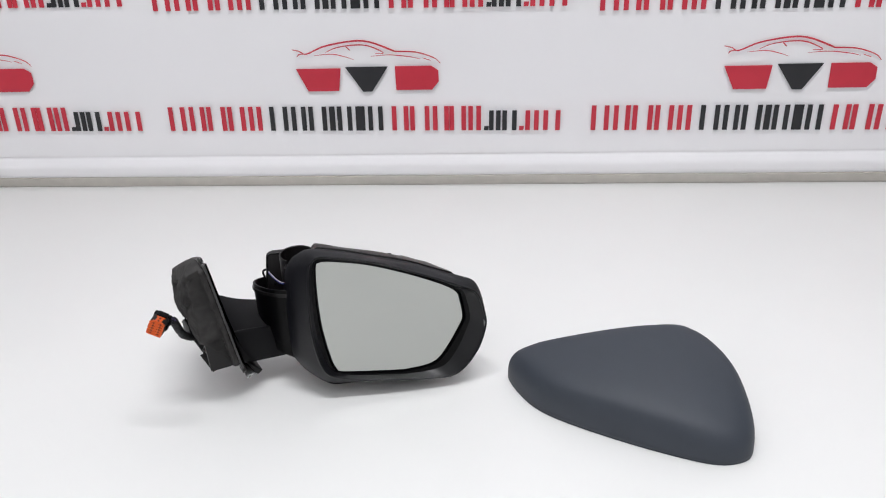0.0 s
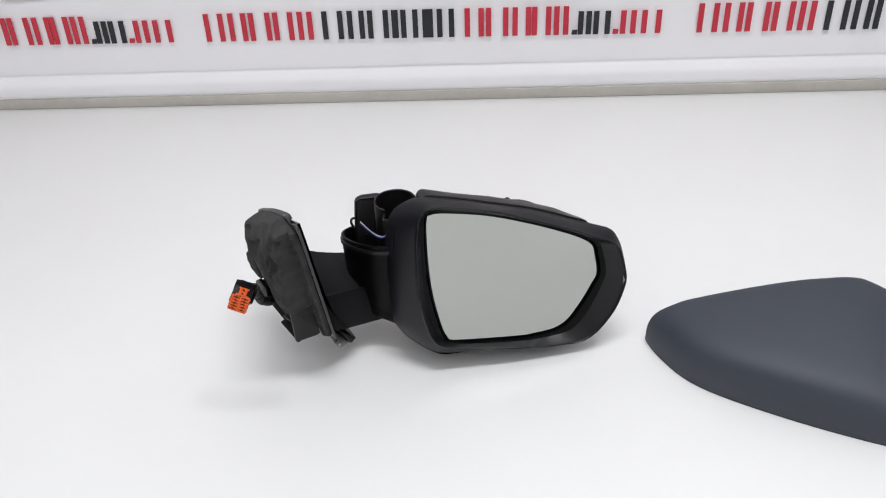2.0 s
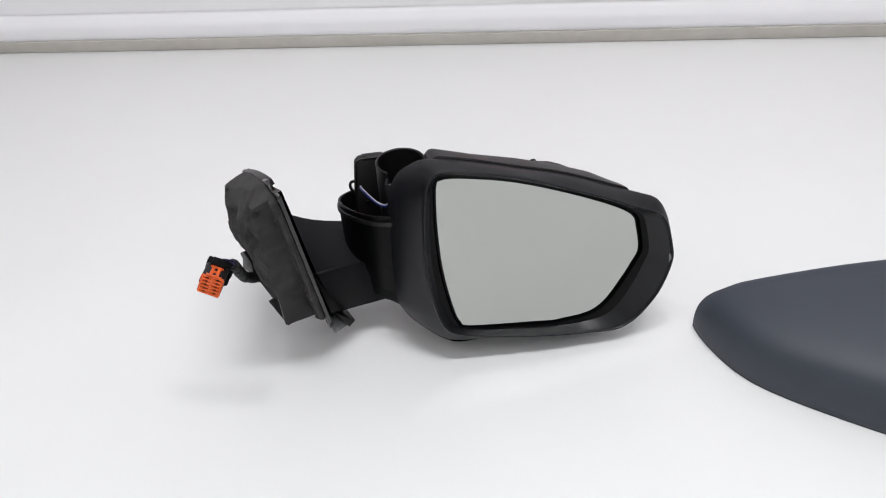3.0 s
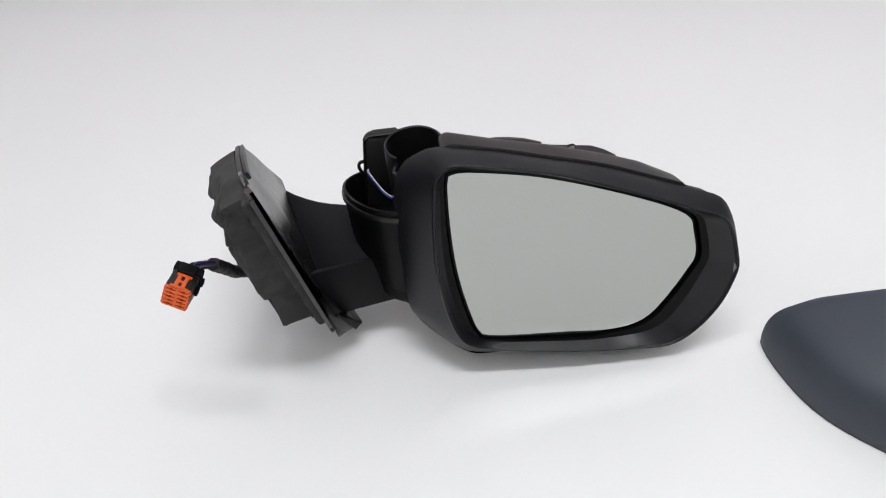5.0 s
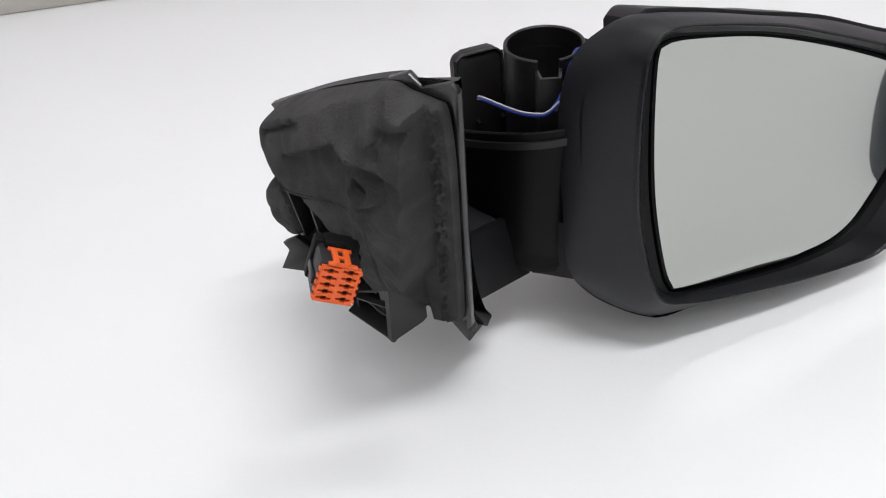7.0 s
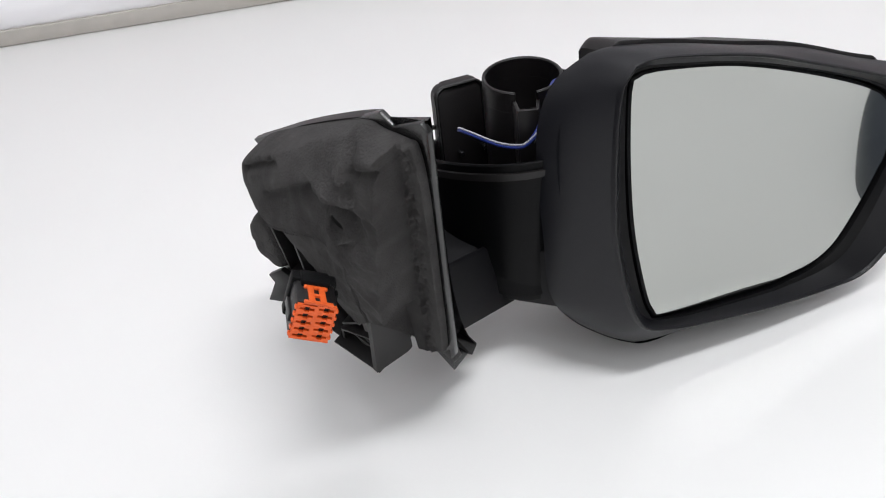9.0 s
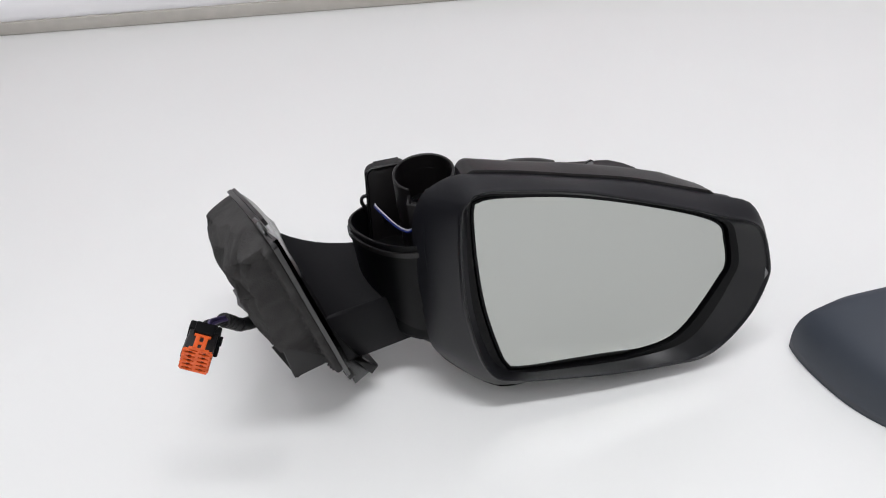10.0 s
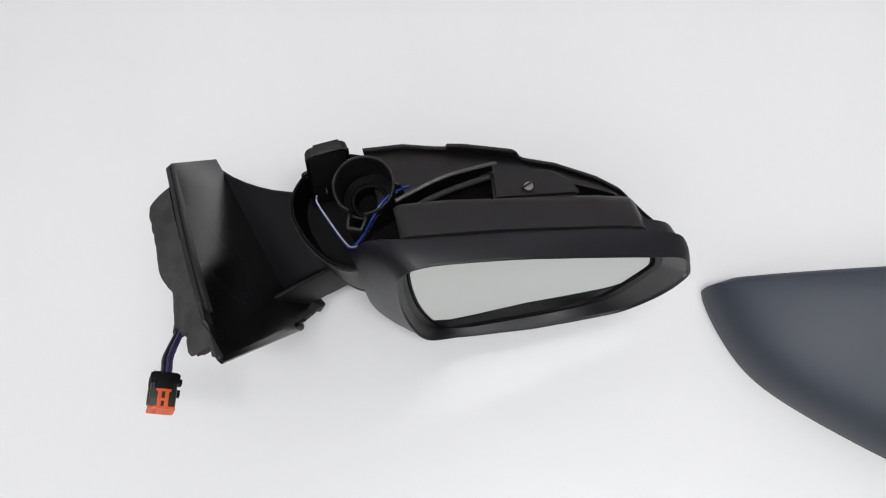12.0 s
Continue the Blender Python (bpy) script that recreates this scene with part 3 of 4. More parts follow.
    for k in (-1, 1):
        p, q = tc + way * 0.0190 + across * k * 0.0060, tc + way * 0.0290 + across * k * 0.0046
        n = across * 0.0009
        prism([v + Vector((0, 0, 0.08)) for v in (p - n, p + n, q + n, q - n)], (0, 0, 0.0590), 0.0003, slot)
    p, q = tc + way * 0.0280 - across * 0.0050, tc + way * 0.0280 + across * 0.0050
    prism([v + Vector((0, 0, 0.08)) for v in (p, q, q + way * 0.0018, p + way * 0.0018)], (0, 0, 0.0590), 0.0003, slot)
    part("key_slot", slot, M_PLASTIC, pt)
    part("fin", prism([tc + Vector((0.0195, 0.002, 0.118)), tc + Vector((0.0255, 0.000, 0.118)), tc + Vector((0.0235, 0.001, 0.1405)), tc + Vector((0.0195, 0.002, 0.1420))], (0.0003, 0.0016, 0), 0.0003), M_PLASTIC, pt)

    # upright terminal box beside the tube
    tl, tr = Vector((-0.1765, 0.9674, 0.1310)), Vector((-0.1485, 0.9766, 0.1290))
    back = Vector((-0.30, 0.95, 0.0)) * 0.008
    dn = Vector((-0.002, -0.018, -0.050))
    ex = tr - tl

    def plate(grow, r=0.006):
        """The plate's outline with rounded upper corners."""
        w, h, out = ex.length, dn.length, []
        for cx_, cy_, a0 in ((r, r, 180), (w - r, r, 270)):
            for k in range(7):
                a = radians(a0 + 15 * k)
                out.append((cx_ + math.cos(a) * (r + grow), cy_ + math.sin(a) * (r + grow)))
        out += [(w + grow, h), (-grow, h)]
        return [tl + ex.normalized() * x + dn.normalized() * y for x, y in out]

    box = part("terminal_box", prism(plate(0.0), back * 0.75, 0.0006), M_PLASTIC, car, "black plastic terminal plate beside the tube")
    edge_line = plate(-0.0006)
    part("lid", tube([edge_line[-1]] + edge_line[:-1] , 0.0011, 70, 8), M_SATIN, box)
    part("cap", block(tl + ex * 0.22 - dn.normalized() * 0.0002, ex * 0.62, back * 0.9, dn.normalized() * 0.004, 0.0008), M_PLASTIC, box)
    for k in (0.25, 0.75):
        part("stud", tube([tl + (tr - tl) * k + Vector((0.002, -0.012, -0.034)), tl + (tr - tl) * k + Vector((0.003, -0.0165, -0.034))], 0.0012, 3, 8), M_GLOSS, box)
    part("loop", tube([(-0.1790, 0.964, 0.096), (-0.1822, 0.962, 0.1060), (-0.1808, 0.963, 0.1105), (-0.1755, 0.966, 0.1095)], 0.0013, 24, 8), M_PLASTIC, box)

    run = [(-0.1690, 0.9440, 0.1190), (-0.1672, 0.9377, 0.1215), (-0.1539, 0.9196, 0.1215), (-0.1455, 0.9095, 0.1240), (-0.1415, 0.9065, 0.1265), (-0.1365, 0.9060, 0.1310)]
    part("wire", tube(run, 0.00048, 50, 8), M_WHITE, car, "thin white wire")
    part("wire", tube([Vector(p) + Vector((-0.0002, -0.0004, -0.0012)) for p in run], 0.00075, 50, 8), M_BLUE, car, "thin dark blue wire")
    part("wire", tube([(-0.1400, 0.9066, 0.1270), (-0.1360, 0.9105, 0.1285), (-0.1325, 0.9150, 0.1310), (-0.1270, 0.9222, 0.1385), (-0.1220, 0.9305, 0.1420), (-0.1170, 0.9375, 0.1405), (-0.1110, 0.9440, 0.1350), (-0.1050, 0.9490, 0.1280)], 0.0010, 50, 8), M_BLUE, car, "dark blue wire curving up beside the tube")
    part("wire", tube([(-0.1380, 0.9085, 0.1240), (-0.1310, 0.9170, 0.1280), (-0.1245, 0.9250, 0.1350), (-0.1190, 0.9340, 0.1375), (-0.1130, 0.9425, 0.1330), (-0.1080, 0.9475, 0.1280)], 0.0008, 40, 8), M_TAPE, car, "thin black wire")

    # arm between base and pivot
    def quad(bt, ft, fb, bb, r=0.16):
        c = [Vector(p) for p in (bt, ft, fb, bb)]
        out = []
        for i in range(4):
            p, q, s = c[i - 1], c[i], c[(i + 1) % 4]
            for f in (1.0, 0.55, 0.2):
                out.append(q + (p - q) * r * f + (s - q) * r * (1.0 - f) * 0.6)
            out.append(q + (s - q) * r)
        return out

    bt = spline([(-0.2640, 0.9870, 0.0700), (-0.2450, 0.9750, 0.0705), (-0.2240, 0.9675, 0.0700), (-0.2010, 0.9640, 0.0705), (-0.1700, 0.9645, 0.0710)], 9)
    ft = spline([(-0.2080, 0.8930, 0.0480), (-0.1930, 0.8970, 0.0560), (-0.1790, 0.9030, 0.0625), (-0.1640, 0.9090, 0.0665), (-0.1450, 0.9160, 0.0680)], 9)
    fb = spline([(-0.1900, 0.8930, 0.0300), (-0.1830, 0.8950, 0.0300), (-0.1740, 0.9000, 0.0290), (-0.1600, 0.9080, 0.0280), (-0.1450, 0.9160, 0.0290)], 9)
    bb = spline([(-0.2600, 0.9860, 0.0400), (-0.2400, 0.9740, 0.0370), (-0.2200, 0.9680, 0.0350), (-0.2000, 0.9650, 0.0330), (-0.1700, 0.9660, 0.0320)], 9)
    arm = part("arm", loft([quad(*q, r=0.07) for q in zip(bt, ft, fb, bb)], True, True, True), M_ARM, car)
    part("arm_panel", prism([(-0.2040, 0.8810, 0.0740), (-0.1940, 0.8870, 0.0728), (-0.1618, 0.9080, 0.0666), (-0.1522, 0.9085, 0.0249), (-0.1847, 0.8895, 0.0285), (-0.1960, 0.8830, 0.0300)], (0.0012, 0.0040, 0.0), 0.0008), M_ARM, arm)

    part("arm_panel", prism([(-0.1600, 0.9070, 0.0640), (-0.1360, 0.8905, 0.0690), (-0.1290, 0.8910, 0.0285), (-0.1515, 0.9080, 0.0252)], (0.0, 0.006, 0.0), 0.0008), M_ARM, arm)

    # base: flange, outer cover, foam gasket and ribs
    def seat(a, b):
        """How far the flange lies towards the arm."""
        return 0.0140 - 0.105 * a - 0.078 * b

    outline = [(-0.022, 0.013), (0.0, 0.0050), (0.03, 0.0010), (0.105, -0.0040), (0.125, -0.0060), (0.129, 0.0005), (0.150, -0.0005), (0.1515, 0.004), (0.0535, 0.1385), (0.046, 0.1435), (0.020, 0.128), (-0.02, 0.105), (-0.05, 0.076), (-0.056, 0.055)]
    base = part("base_flange", prism([bp(a, b, seat(a, b)) for a, b in outline], B3 * 0.0030, 0.0007), M_SATIN, car)
    upper = spline([(-0.0257, 0.0084, 0.0209), (0.0, 0.0055, 0.0180), (0.05, 0.0000, 0.0115), (0.10, -0.0030, 0.0055), (0.126, -0.0025, 0.0030), (0.1515, 0.0, 0.0030)], 30)
    fold = spline([(-0.0562, 0.0547, 0.0345), (-0.03, 0.0785, 0.0270), (0.0, 0.1050, 0.0190), (0.0191, 0.1290, 0.0150), (0.0350, 0.1560, 0.0197)], 30)
    loops = []
    for i, (p, q) in enumerate(zip(upper, fold)):
        t = i / 29
        loop = [bp(p[0], p[1], seat(p[0], p[1]) + 0.0026)]
        for k in np.linspace(0, 1, 15):
            a = p + (q - p) * k
            late = max(0.0, (t - 0.55) / 0.45)
            rise = p[2] + (q[2] - p[2]) * k ** (1 + 3 * late)
            loop.append(bp(a[0], a[1], rise + 0.0060 * min(1.0, t / 0.2) * (1 - 0.35 * t) * (1 - 0.8 * late) * math.sin(math.pi * k ** 0.7) * (1 - 0.35 * k)))
        loop.append(bp(q[0], q[1], seat(q[0], q[1]) + 0.0026))
        loops.append(loop)
    part("base_cover", loft(loops, True, True, False), M_SATIN, car, "smooth satin black outer cover of the base", 32)
    # stepped plates along the side of the base
    for lo, hi, proud, stop in ((0.0, 0.0032, 0.0012, 24), (0.0036, 0.0058, 0.0004, 22)):
        rows = []
        for p in upper[1:stop]:
            d = seat(p[0], p[1]) + 0.0004
            rows.append([bp(p[0], p[1] + 0.004, d + lo), bp(p[0] - proud * 0.3, p[1] - proud, d + lo), bp(p[0] - proud * 0.3, p[1] - proud, d + hi), bp(p[0], p[1] + 0.004, d + hi)])
        part("side_plate", loft(rows, True, True, True), M_PLASTIC, base)
    part("foot_clip", hull([bp(0.026, 0.140, 0.010), bp(0.040, 0.140, 0.010), bp(0.029, 0.1585, 0.014), bp(0.036, 0.1585, 0.014), bp(0.026, 0.145, 0.022), bp(0.034, 0.1575, 0.022)], 0.0008), M_PLASTIC, base)
    part("foot_clip", prism([bp(0.043, 0.1380, -0.002), bp(0.054, 0.1330, -0.002), bp(0.0515, 0.1425, -0.002), bp(0.045, 0.1460, -0.002)], B3 * 0.0045, 0.0008), M_PLASTIC, base)

    # crumpled foam: thick body, then a step down to a flat pimpled strip along the edge
    pad = [(-0.0150, 0.0300), (-0.0090, 0.0160), (-0.0050, 0.0072), (0.002, 0.0036), (0.03, 0.0004), (0.07, -0.0022), (0.100, -0.0035), (0.116, -0.0030), (0.124, 0.0010), (0.1370, 0.0055), (0.1410, 0.0095), (0.1270, 0.0330),
           (0.0930, 0.0790), (0.0570, 0.1270), (0.0470, 0.1335), (0.0235, 0.1370), (0.0215, 0.1330), (0.0400, 0.1065), (0.0490, 0.0925), (0.0400, 0.0915), (0.0400, 0.0730), (0.0335, 0.0530), (0.0255, 0.0370), (0.0120, 0.0285), (-0.0040, 0.0280)]
    mid = (0.078, 0.043)
    line = polar(pad, mid, 420)

    def near(a, b, p, q):
        """How far (a, b) lies from the stretch from p to q, and where along it."""
        e = (q[0] - p[0], q[1] - p[1])
        f = max(0.0, min(1.0, ((a - p[0]) * e[0] + (b - p[1]) * e[1]) / (e[0] ** 2 + e[1] ** 2)))
        return math.hypot(a - p[0] - e[0] * f, b - p[1] - e[1] * f), f

    def foam(a, b):
        """Depth of the foam's face."""
        side = 0.814 * a + 0.58 * b
        edge = 0.1100 - 0.050 * max(0.0, b - 0.02) + 0.0007 * noise.noise(Vector((a * 60, b * 60, 3)))
        body = -0.0060 - 0.0205 * (1 - math.exp(-max(0.0, b + 0.004) / 0.016)) - 0.0015 * max(0.0, b - 0.06) / 0.025
        wide = max(0.0, min(1.0, (a + 0.6 * b + 0.010) / 0.076))
        body = 0.0030 + (body - 0.0030) * (0.22 + 0.78 * wide * (2 - wide))
        a0, b0, a, b = a, b, a - 0.016, b + 0.008
        # valley that runs down beside the boss with the hole, and the swelling round that boss
        d, f = near(a, b, (0.060, 0.010), (0.034, 0.056))
        body += 0.0034 * math.exp(-(d / (0.0090 + 0.004 * f)) ** 2)
        d, f = near(a, b, (0.080, 0.014), (0.052, 0.062))
        body -= 0.0030 * math.exp(-(d / 0.0110) ** 2)
        hole = math.hypot((a - 0.0673) / 1.25, (b - 0.0390) / 0.95)
        body += 0.0160 * math.exp(-(hole / 0.0040) ** 6) - 0.0030 * math.exp(-((hole - 0.0062) / 0.0016) ** 2) + 0.0014 * math.exp(-((hole - 0.0098) / 0.0014) ** 2)
        # scooped hollow under a raised lip
        lip = float(np.interp(a0, (0.015, 0.048, 0.0745, 0.088, 0.1015, 0.110), (0.0170, 0.0115, 0.0110, 0.0140, 0.0200, 0.0290)))
        s = b0 - lip
        fade = max(0.0, min(1.0, (a0 - 0.012) / 0.030)) * max(0.0, min(1.0, (0.112 - a0) / 0.014))
        fall = max(0.0, min(1.0, s / 0.0055))
        body += fade * (0.0078 * fall * fall * (3 - 2 * fall) * math.exp(-(max(0.0, s - 0.0055) / 0.018) ** 2) - 0.0018 * math.exp(-((s + 0.0015) / 0.0035) ** 2))
        # furrow from the upper edge to the crease, ledge along the upper edge
        d, f = near(a0, b0, (0.1165, 0.0010), (0.1045, 0.0190))
        body += 0.0024 * math.exp(-(d / 0.0020) ** 2)
        d, f = near(a0, b0, (0.0040, 0.0078), (0.0500, 0.0034))
        body += 0.0034 * math.exp(-(d / 0.0013) ** 2)
        # sharp crease towards the step, with a puckered corner over it
        d, f = near(a, b, (0.096, 0.0185), (0.118, 0.0178))
        e, g = near(a, b, (0.118, 0.0178), (0.138, 0.0100))
        body += 0.0042 * math.exp(-(min(d, e) / 0.0022) ** 2) - 0.0030 * math.exp(-((min(d, e) - 0.0065) / 0.0045) ** 2) * (1.0 if b < 0.0190 else 0.25)
        d, f = near(a, b, (0.100, -0.002), (0.094, 0.018))
        body += 0.0016 * math.exp(-(d / 0.0022) ** 2)
        for p, r, h in (((0.0845, 0.0155), 0.0013, -0.0015), ((0.0245, 0.0105), 0.0009, 0.0022), ((0.0720, 0.0060), 0.0010, 0.0012), ((0.0110, 0.0240), 0.0009, 0.0018)):
            body += h * math.exp(-((a - p[0]) ** 2 + (b - p[1]) ** 2) / r ** 2)
        a, b = a0, b0
        body += 0.0026 * noise.noise(Vector((a * 38, b * 38, 1.7))) + 0.0016 * noise.noise(Vector((a * 110, b * 110, 4.1)))
        body += 0.0012 * noise.noise(Vector((a * 230, b * 150, 5.3))) * max(0.0, min(1.0, (0.5 * a + b - 0.035) / 0.04))
        rough = max(0.0, noise.noise(Vector((a * 20, b * 20, 7.7))) + 0.15)
        body += 0.0009 * rough * noise.noise(Vector((a * 420, b * 420, 2.2)))
        band = math.exp(-((side - edge - 0.0058) / 0.0032) ** 2)
        strip = seat(a, b) - 0.0048 - 0.0046 * band * noise.noise(Vector((a * 360, b * 360, 2))) + 0.0005 * noise.noise(Vector((a * 90, b * 90, 8)))
        f = max(0.0, min(1.0, (side - edge + 0.0012) / 0.0030))
        low = max(0.0, min(1.0, (b - 0.0895 - 0.10 * (0.06 - a)) / 0.0030))
        f = max(f, low) if a > 0.030 or b > 0.095 else f
        f = f * f * (3 - 2 * f)
        return min(body, strip) * (1 - f) + strip * f

    loops = []
    for k, up in [(1.0, 0.0), (1.004, 0.25), (1.003, 0.5), (0.998, 0.75), (0.990, 0.93)] + [(v, 1.0) for v in np.linspace(0.980, 0.015, 118)]:
        loop = []
        for p in line:
            a, b = np.array(mid) + (p - np.array(mid)) * k
            low = seat(a, b) - 0.0002
            loop.append(bp(a, b, low + (foam(a, b) - low) * up))
        loops.append(loop)
    gasket = part("foam_gasket", loft(loops, True, False, True), M_FOAM, car, "crumpled dark grey foam gasket with a small hole", 60)
    lobe = spline([(-0.0120, 0.0330), (-0.0020, 0.0350), (-0.0050, 0.0450), (-0.0130, 0.0590), (-0.0185, 0.0675), (-0.0270, 0.0655), (-0.0315, 0.0550), (-0.0240, 0.0420)], 40, True)
    mid_l = lobe.mean(0)
    loops = [[bp(*(mid_l + (p - mid_l) * k), d + 0.0010 * noise.noise(Vector((p[0] * 150, p[1] * 150, d * 200)))) for p in lobe] for k, d in ((0.97, 0.010), (1.03, 0.0), (1.04, -0.009), (0.99, -0.0150), (0.90, -0.0178), (0.70, -0.0190), (0.40, -0.0194), (0.05, -0.0196))]
    part("foam_flap", loft(loops, True, True, True), M_FOAM, gasket, "folded edge of the foam")
    # Near-black plug set into the dent, its colour giving the hole's shade.
    part("hole", tube([bp(0.0838, 0.0306, -0.0212), bp(0.0833, 0.0310, -0.0060)], 0.0040, 3, 20), M_DARK, gasket, "dark plug colouring the shade in the foam's hole")

    # plastic carrier under the foam: solid toe, open frame with ribs, screw boss and hook
    bm = bmesh.new()
    out = [bp(0.0491, 0.0885, -0.0232), bp(0.0205, 0.1295, -0.0284), bp(0.0182, 0.1275, -0.0280), bp(0.0465, 0.0872, -0.0228)]
    foot_ = [bp(0.0409, 0.1045, -0.0055), bp(0.0185, 0.1365, -0.0065), bp(0.0150, 0.1340, -0.0060), bp(0.0380, 0.1025, -0.0050)]
    part("toe_block", loft([out, foot_, [p + B3 * 0.0035 for p in foot_]], True, True, True, bm), M_PLASTIC, base)

    def rib(a0, b0, a1, b1, d0, d1, t=0.0016, mat=M_PLASTIC):
        p, q = bp(a0, b0, d0), bp(a1, b1, d0)
        n = (q - p).cross(B3).normalized() * t
        part("rib", prism([p - n / 2, p + n / 2, q + n / 2, q - n / 2], B3 * (d1 - d0), 0.0002), mat, base)

    for r in ((-0.0300, 0.0720, -0.0220, 0.0940, -0.0200), (-0.0220, 0.0940, -0.0050, 0.1115, -0.0225), (-0.0050, 0.1115, 0.0195, 0.1310, -0.0270), (0.0475, 0.0880, 0.0250, 0.1000, -0.0215),
              (0.0250, 0.1000, 0.0050, 0.1030, -0.0205), (0.0335, 0.1085, 0.0060, 0.1040, -0.0235), (0.0060, 0.1040, -0.0020, 0.1130, -0.0225), (0.0260, 0.1205, 0.0120, 0.1060, -0.0225),
              (0.0035, 0.0360, -0.0150, 0.0690, -0.0165), (0.0160, 0.0440, -0.0035, 0.0740, -0.0165), (-0.0050, 0.0480, 0.0120, 0.0620, -0.0105), (0.0230, 0.0590, 0.0060, 0.0850, -0.0180),
              (-0.0300, 0.0720, -0.0150, 0.0680, -0.0185), (-0.0150, 0.0690, 0.0050, 0.0760, -0.0185), (0.0050, 0.0760, 0.0300, 0.0720, -0.0170)):
        rib(*r, 0.004)
    part("carrier_plate", prism([bp(a, b, 0.0005) for a, b in ((-0.024, 0.040), (0.010, 0.036), (0.040, 0.080), (0.044, 0.098), (0.020, 0.128), (-0.005, 0.110), (-0.026, 0.090))], B3 * 0.0030, 0.0004), M_BOWL, base)
    part("screw_boss", ring_wall(bp(0.0165, 0.1130, 0), B1, B2, -B3, 0.0048, 0.0026, 0.0, 0.0215, 24), M_PLASTIC, base)
    part("screw_boss", ring_wall(bp(0.0215, 0.0560, 0), B1, B2, -B3, 0.0036, 0.0018, 0.0, 0.0165, 24), M_PLASTIC, base)
    part("bracket", prism([bp(0.0260, 0.0985, -0.0195), bp(0.0420, 0.0930, -0.0205), bp(0.0365, 0.1050, -0.0215), bp(0.0230, 0.1065, -0.0205)], B3 * 0.0022, 0.0005), M_GREY, base, "pale grey plate between the ribs")
    part("hook", prism([bp(-0.0520, 0.0870, -0.0250), bp(-0.0300, 0.0735, -0.0230), bp(-0.0330, 0.0690, -0.0220), bp(-0.0150, 0.0650, -0.0210), bp(-0.0040, 0.0740, -0.0220), bp(-0.0180, 0.0880, -0.0240)], B3 * 0.0030, 0.0005), M_BOWL, base)

    # plug on its cable: black shell, orange terminal grid and latch
    cx = Vector((0.900, -0.020, -0.415)).normalized()
    cl = Vector((0.03, 0.97, -0.16))
    cl = (cl - cx * cl.dot(cx)).normalized()
    cu = cx.cross(cl).normalized()
    c0 = Vector((-0.2636, 0.7932, 0.1314))
    wide, high = 0.0152, 0.0154
    plug = part("connector", block(c0 + cl * 0.0016 - cx * 0.0004 - cu * 0.0004, cx * (wide + 0.0008), cl * 0.0225, cu * (high + 0.0008), 0.0012), M_PLASTIC, car, "black cable plug with an orange terminal insert")
    grid = part("terminal_grid", block(c0 - cu * 0.0002, cx * wide, cl * 0.0026, cu * 0.0008, 0.0002), M_ORANGE, plug, "orange grid with two rows of terminal slots")
    cell_w, cell_h = (wide - 0.0016) / 2, (high - 0.0006) / 5
    for i in range(2):
        for j in range(5):
            o = c0 + cx * (0.0004 + i * (cell_w + 0.0006)) + cu * (0.0003 + j * cell_h + (0.0003 if i else -0.0003))
            # a frame round a cross-shaped slot
            x, z = (0.0006, 0.0026, cell_w - 0.0022, cell_w - 0.0004), (0.0004, 0.0011, cell_h - 0.0009, cell_h - 0.0004)
            slot_ = [(x[0], z[1]), (x[1], z[1]), (x[1], z[0]), (x[2], z[0]), (x[2], z[1]), (x[3], z[1]), (x[3], z[2]), (x[2], z[2]), (x[2], z[3]), (x[1], z[3]), (x[1], z[2]), (x[0], z[2])]
            lo_x, hi_x, hi_z = -0.0002, cell_w + 0.0004, cell_h + 0.0001
            rect = [(lo_x, z[1]), (lo_x, 0), (x[1], 0), (x[2], 0), (hi_x, 0), (hi_x, z[1]), (hi_x, z[2]), (hi_x, hi_z), (x[2], hi_z), (x[1], hi_z), (lo_x, hi_z), (lo_x, z[2])]
            rows = [[o + cx * p + cu * q + cl * d for p, q in l] for l, d in ((rect, 0.0026), (rect, 0.0), (slot_, 0.0), (slot_, 0.0026))]
            part("terminal_slot", loft(rows), M_ORANGE, grid)
    for j in range(5):
        part("grid_tooth", block(c0 + cu * (0.0008 + j * cell_h) - cx * 0.0007, cx * 0.0009, cl * 0.0022, cu * 0.0013, 0.0002), M_ORANGE, plug)
        part("grid_tooth", block(c0 + cu * (0.0014 + j * cell_h) + cx * (wide - 0.0003), cx * 0.0009, cl * 0.0022, cu * 0.0013, 0.0002), M_ORANGE, plug)
    for k in (0.0042, 0.0086):
        part("latch_bar", block(c0 + cx * k + cu * (high + 0.0002), cx * 0.0024, cl * 0.0125, cu * 0.0012, 0.0003), M_ORANGE, plug, "orange latch bar")
    for k, x, w in ((0.0, 0.0022, 0.0112), (0.0052, 0.0042, 0.0068), (0.0112, 0.0030, 0.0092)):
        part("latch_bar", block(c0 + cx * x + cl * k + cu * (high + 0.0001), cx * w, cl * 0.0017, cu * 0.0013, 0.0003), M_ORANGE, plug, "orange latch bar")
    part("collar", block(c0 + cl * 0.0165 - cx * 0.0014 - cu * 0.0006, cx * (wide + 0.0028), cl * 0.0066, cu * (high + 0.0022), 0.0010), M_DARK, plug)
    part("latch_roof", block(c0 + cl * 0.0128 + cx * 0.0020 + cu * high, cx * 0.0112, cl * 0.0090, cu * 0.0030, 0.0007), M_DARK, plug)
    part("side_catch", block(c0 + cl * 0.010 + cx * (wide + 0.0004) + cu * 0.005, cx * 0.0024, cl * 0.0045, cu * 0.005, 0.0006), M_DARK, plug)
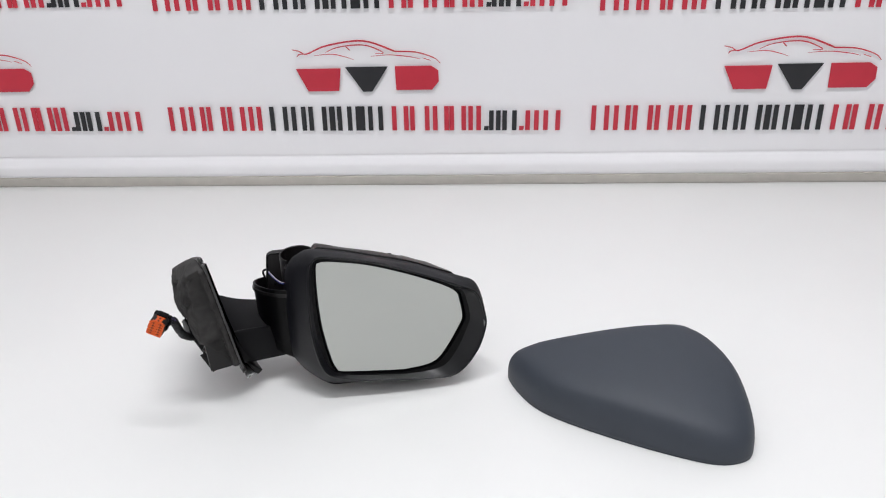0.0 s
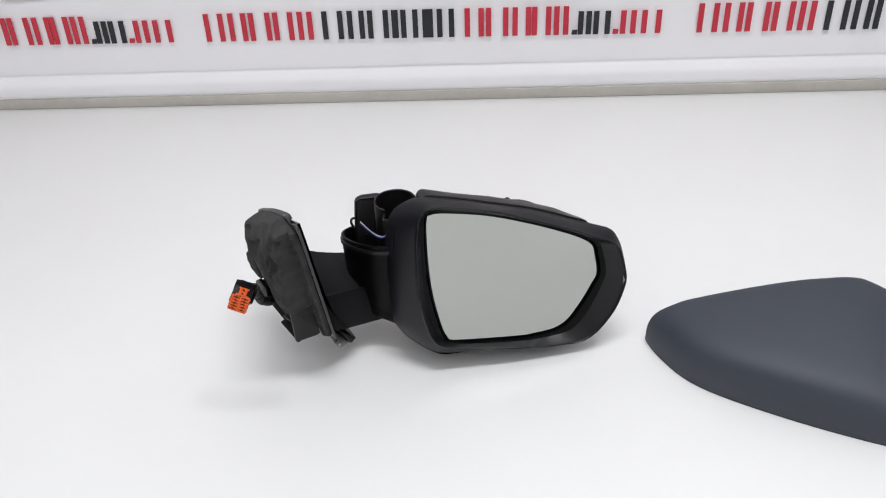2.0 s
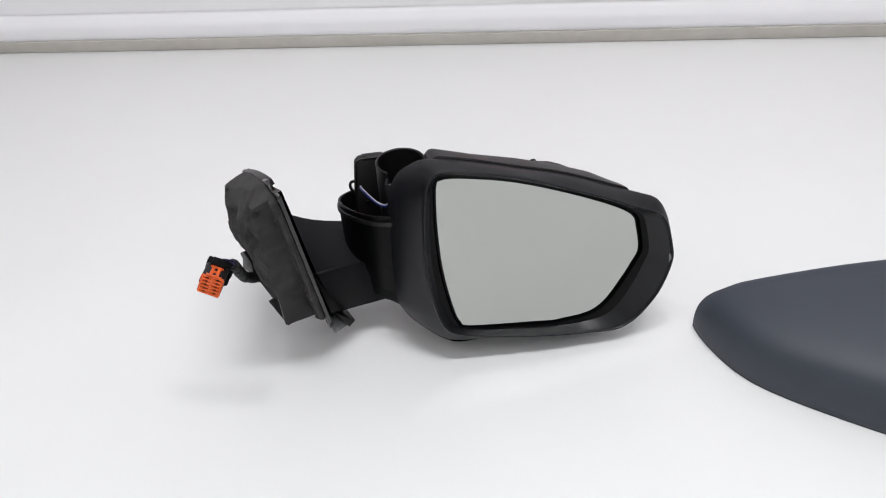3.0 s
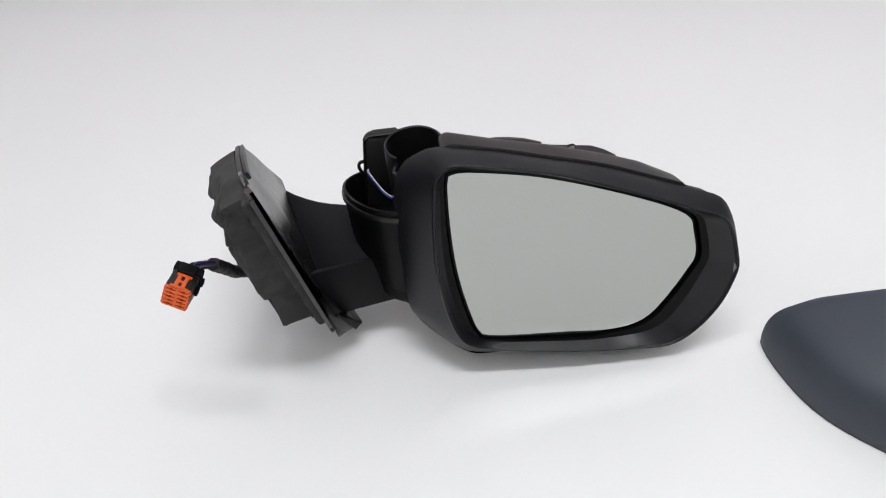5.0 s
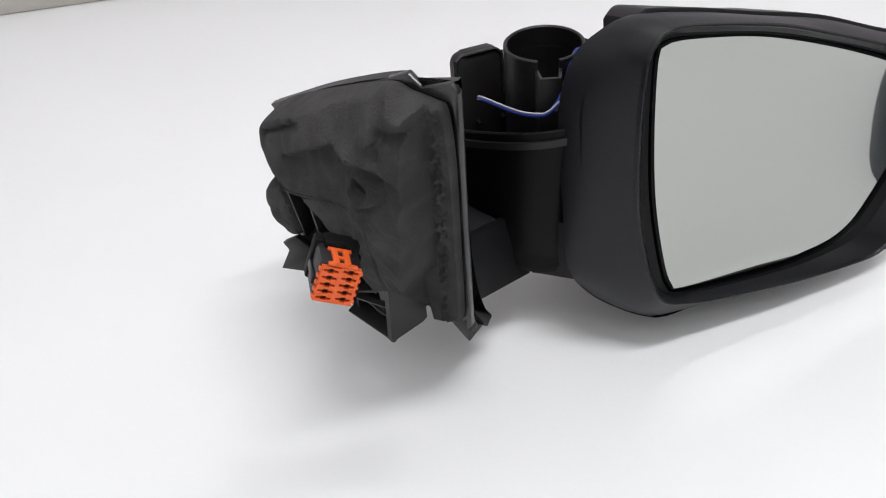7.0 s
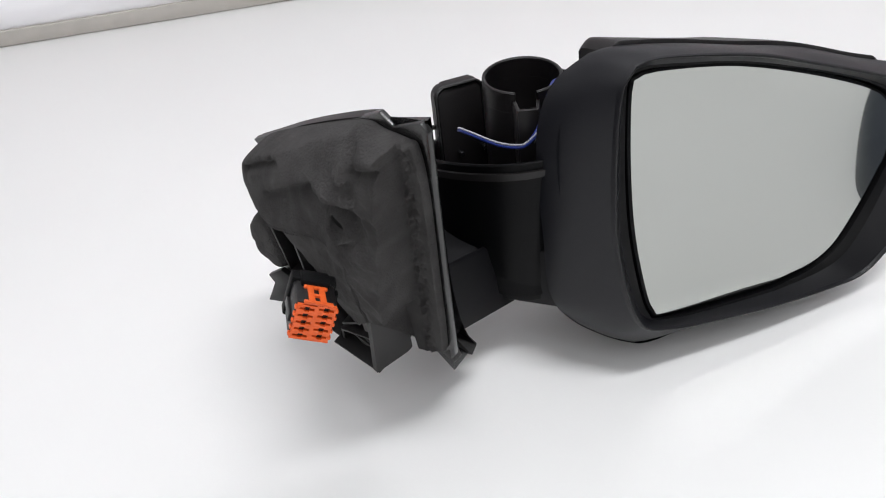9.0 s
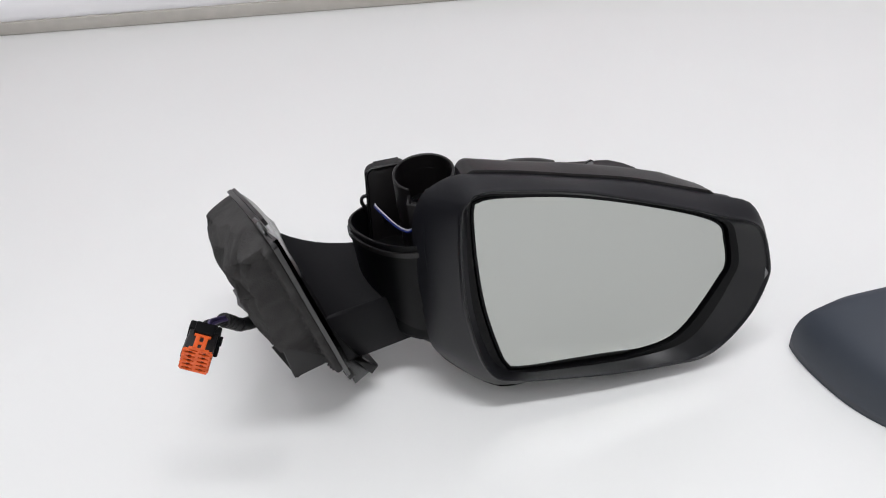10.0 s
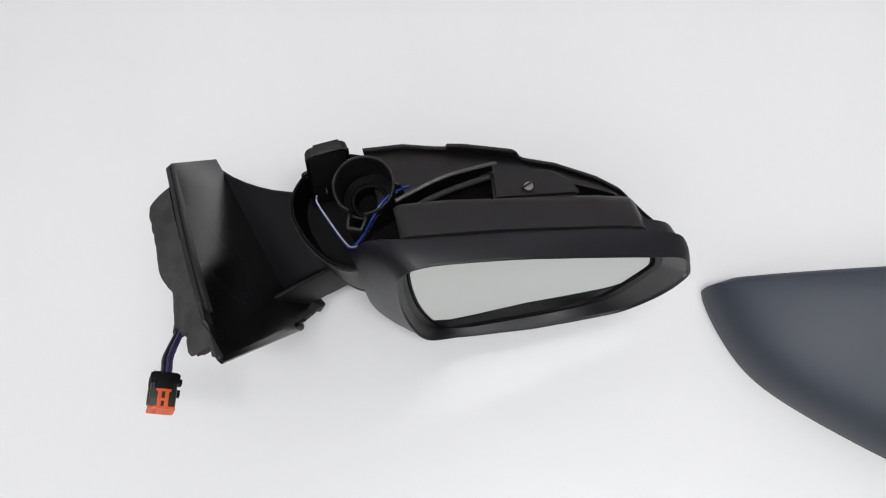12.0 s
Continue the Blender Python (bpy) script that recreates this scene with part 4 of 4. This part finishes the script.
    part("side_catch", block(c0 + cl * 0.0170 + cx * (wide + 0.0010) + cu * 0.007, cx * 0.0022, cl * 0.0040, cu * 0.005, 0.0006), M_DARK, plug)
    part("side_rail", block(c0 + cl * 0.004 - cx * 0.0014 + cu * 0.0045, cx * 0.0012, cl * 0.015, cu * 0.0035, 0.0004), M_PLASTIC, plug)

    end = c0 + cx * 0.0080 + cl * 0.0225 + cu * 0.0090
    bend = [end, end + cl * 0.006, end + cl * 0.014 + Vector((-0.0015, 0.0, -0.004)), Vector((-0.2560, 0.8480, 0.1120)), Vector((-0.2585, 0.8580, 0.1010))]
    for i in range(6):
        o = Vector((math.cos(i * 1.05), 0.2 * math.sin(i * 2), math.sin(i * 1.05))) * 0.0027
        part("wire", tube([p + o * (1.0 if k < 3 else 0.8) for k, p in enumerate(bend)], 0.00105, 24, 8), (M_PURPLE, M_PURPLE, M_TAPE)[i % 3], car, ("thin violet wire", "thin violet wire", "thin black wire")[i % 3])
    cable = [(-0.2560, 0.8490, 0.1110), (-0.2585, 0.8580, 0.1010), (-0.2620, 0.8720, 0.0850), (-0.2640, 0.8880, 0.0660), (-0.2600, 0.9050, 0.0520)]
    wraps = spline(cable, 40)
    bm = tube(cable, 0.0044, 30, 14)
    for j in range(5, 36, 7):
        tube([wraps[j], (wraps[j] + wraps[j + 3]) / 2, wraps[j + 3]], 0.0048, 6, 14, bm)
    part("cable", bm, M_TAPE, car, "black taped cable")
    return car


wing_mirror()


# ---- the loose cap beside it ----
def mirror_cap():
    cap = thing("mirror_cap", (0.24, 0.85, 0.0), "matt blue-grey primed mirror cap lying on white table", "mirror cap")
    edge = [(0.090, 0.8985), (0.1005, 0.871), (0.121, 0.8405), (0.1515, 0.8170), (0.2095, 0.7865), (0.266, 0.7625), (0.303, 0.7515), (0.327, 0.7545), (0.3415, 0.7665), (0.3485, 0.797), (0.3445, 0.848), (0.3285, 0.8875), (0.3090, 0.9095), (0.285, 0.918), (0.200, 0.9130), (0.130, 0.9075), (0.098, 0.904)]
    mid = (0.255, 0.887)
    line = polar(edge, mid, 160)
    loops = []
    # steep walls, a rounded shoulder and a gently domed top that falls towards the front
    for k in [1.0, 0.9995, 0.998, 0.995, 0.99, 0.983, 0.975, 0.965, 0.95, 0.93, 0.91, 0.88, 0.84, 0.79, 0.73, 0.65, 0.55, 0.45, 0.35, 0.25, 0.15, 0.08, 0.02]:
        loop = []
        for p in line:
            q = np.array(mid) + (p - np.array(mid)) * k
            d = (p - np.array(mid)) / np.hypot(*(p - np.array(mid)))
            front, nose = max(0.0, -d[1]), max(0.0, -d[0])
            fall = 0.38 * max(0.0, (0.27 - q[0]) / 0.175) ** 1.5 + 0.45 * max(0.0, (0.895 - q[1]) / 0.14) ** 1.5 + 0.13 * max(0.0, (q[0] - 0.27) / 0.075) ** 1.6
            wall = (1 - k ** (9 + 6 * front + 4 * nose)) ** 0.34
            loop.append((q[0], q[1], 0.0003 + 0.0702 * (1 - fall - 0.03 * k * k) * wall))
        loops.append(loop)
    ob = part("shell", loft(loops, True, False, True), M_PRIMER, cap, "", 60)
    rim = [[(*(np.array(mid) + (p - np.array(mid)) * k), z) for p in line] for k, z in ((0.9985, 0.0001), (1.0006, 0.0004), (1.0006, 0.0016), (0.9990, 0.0022), (0.985, 0.0022), (0.985, 0.0001))]
    part("edge_rim", loft(rim + [rim[0]]), M_PRIMER, cap, "thin trimmed edge of the cap", 60)
    thick = ob.modifiers.new("wall", "SOLIDIFY")
    thick.thickness, thick.offset = 0.0025, -1
    return cap


mirror_cap()
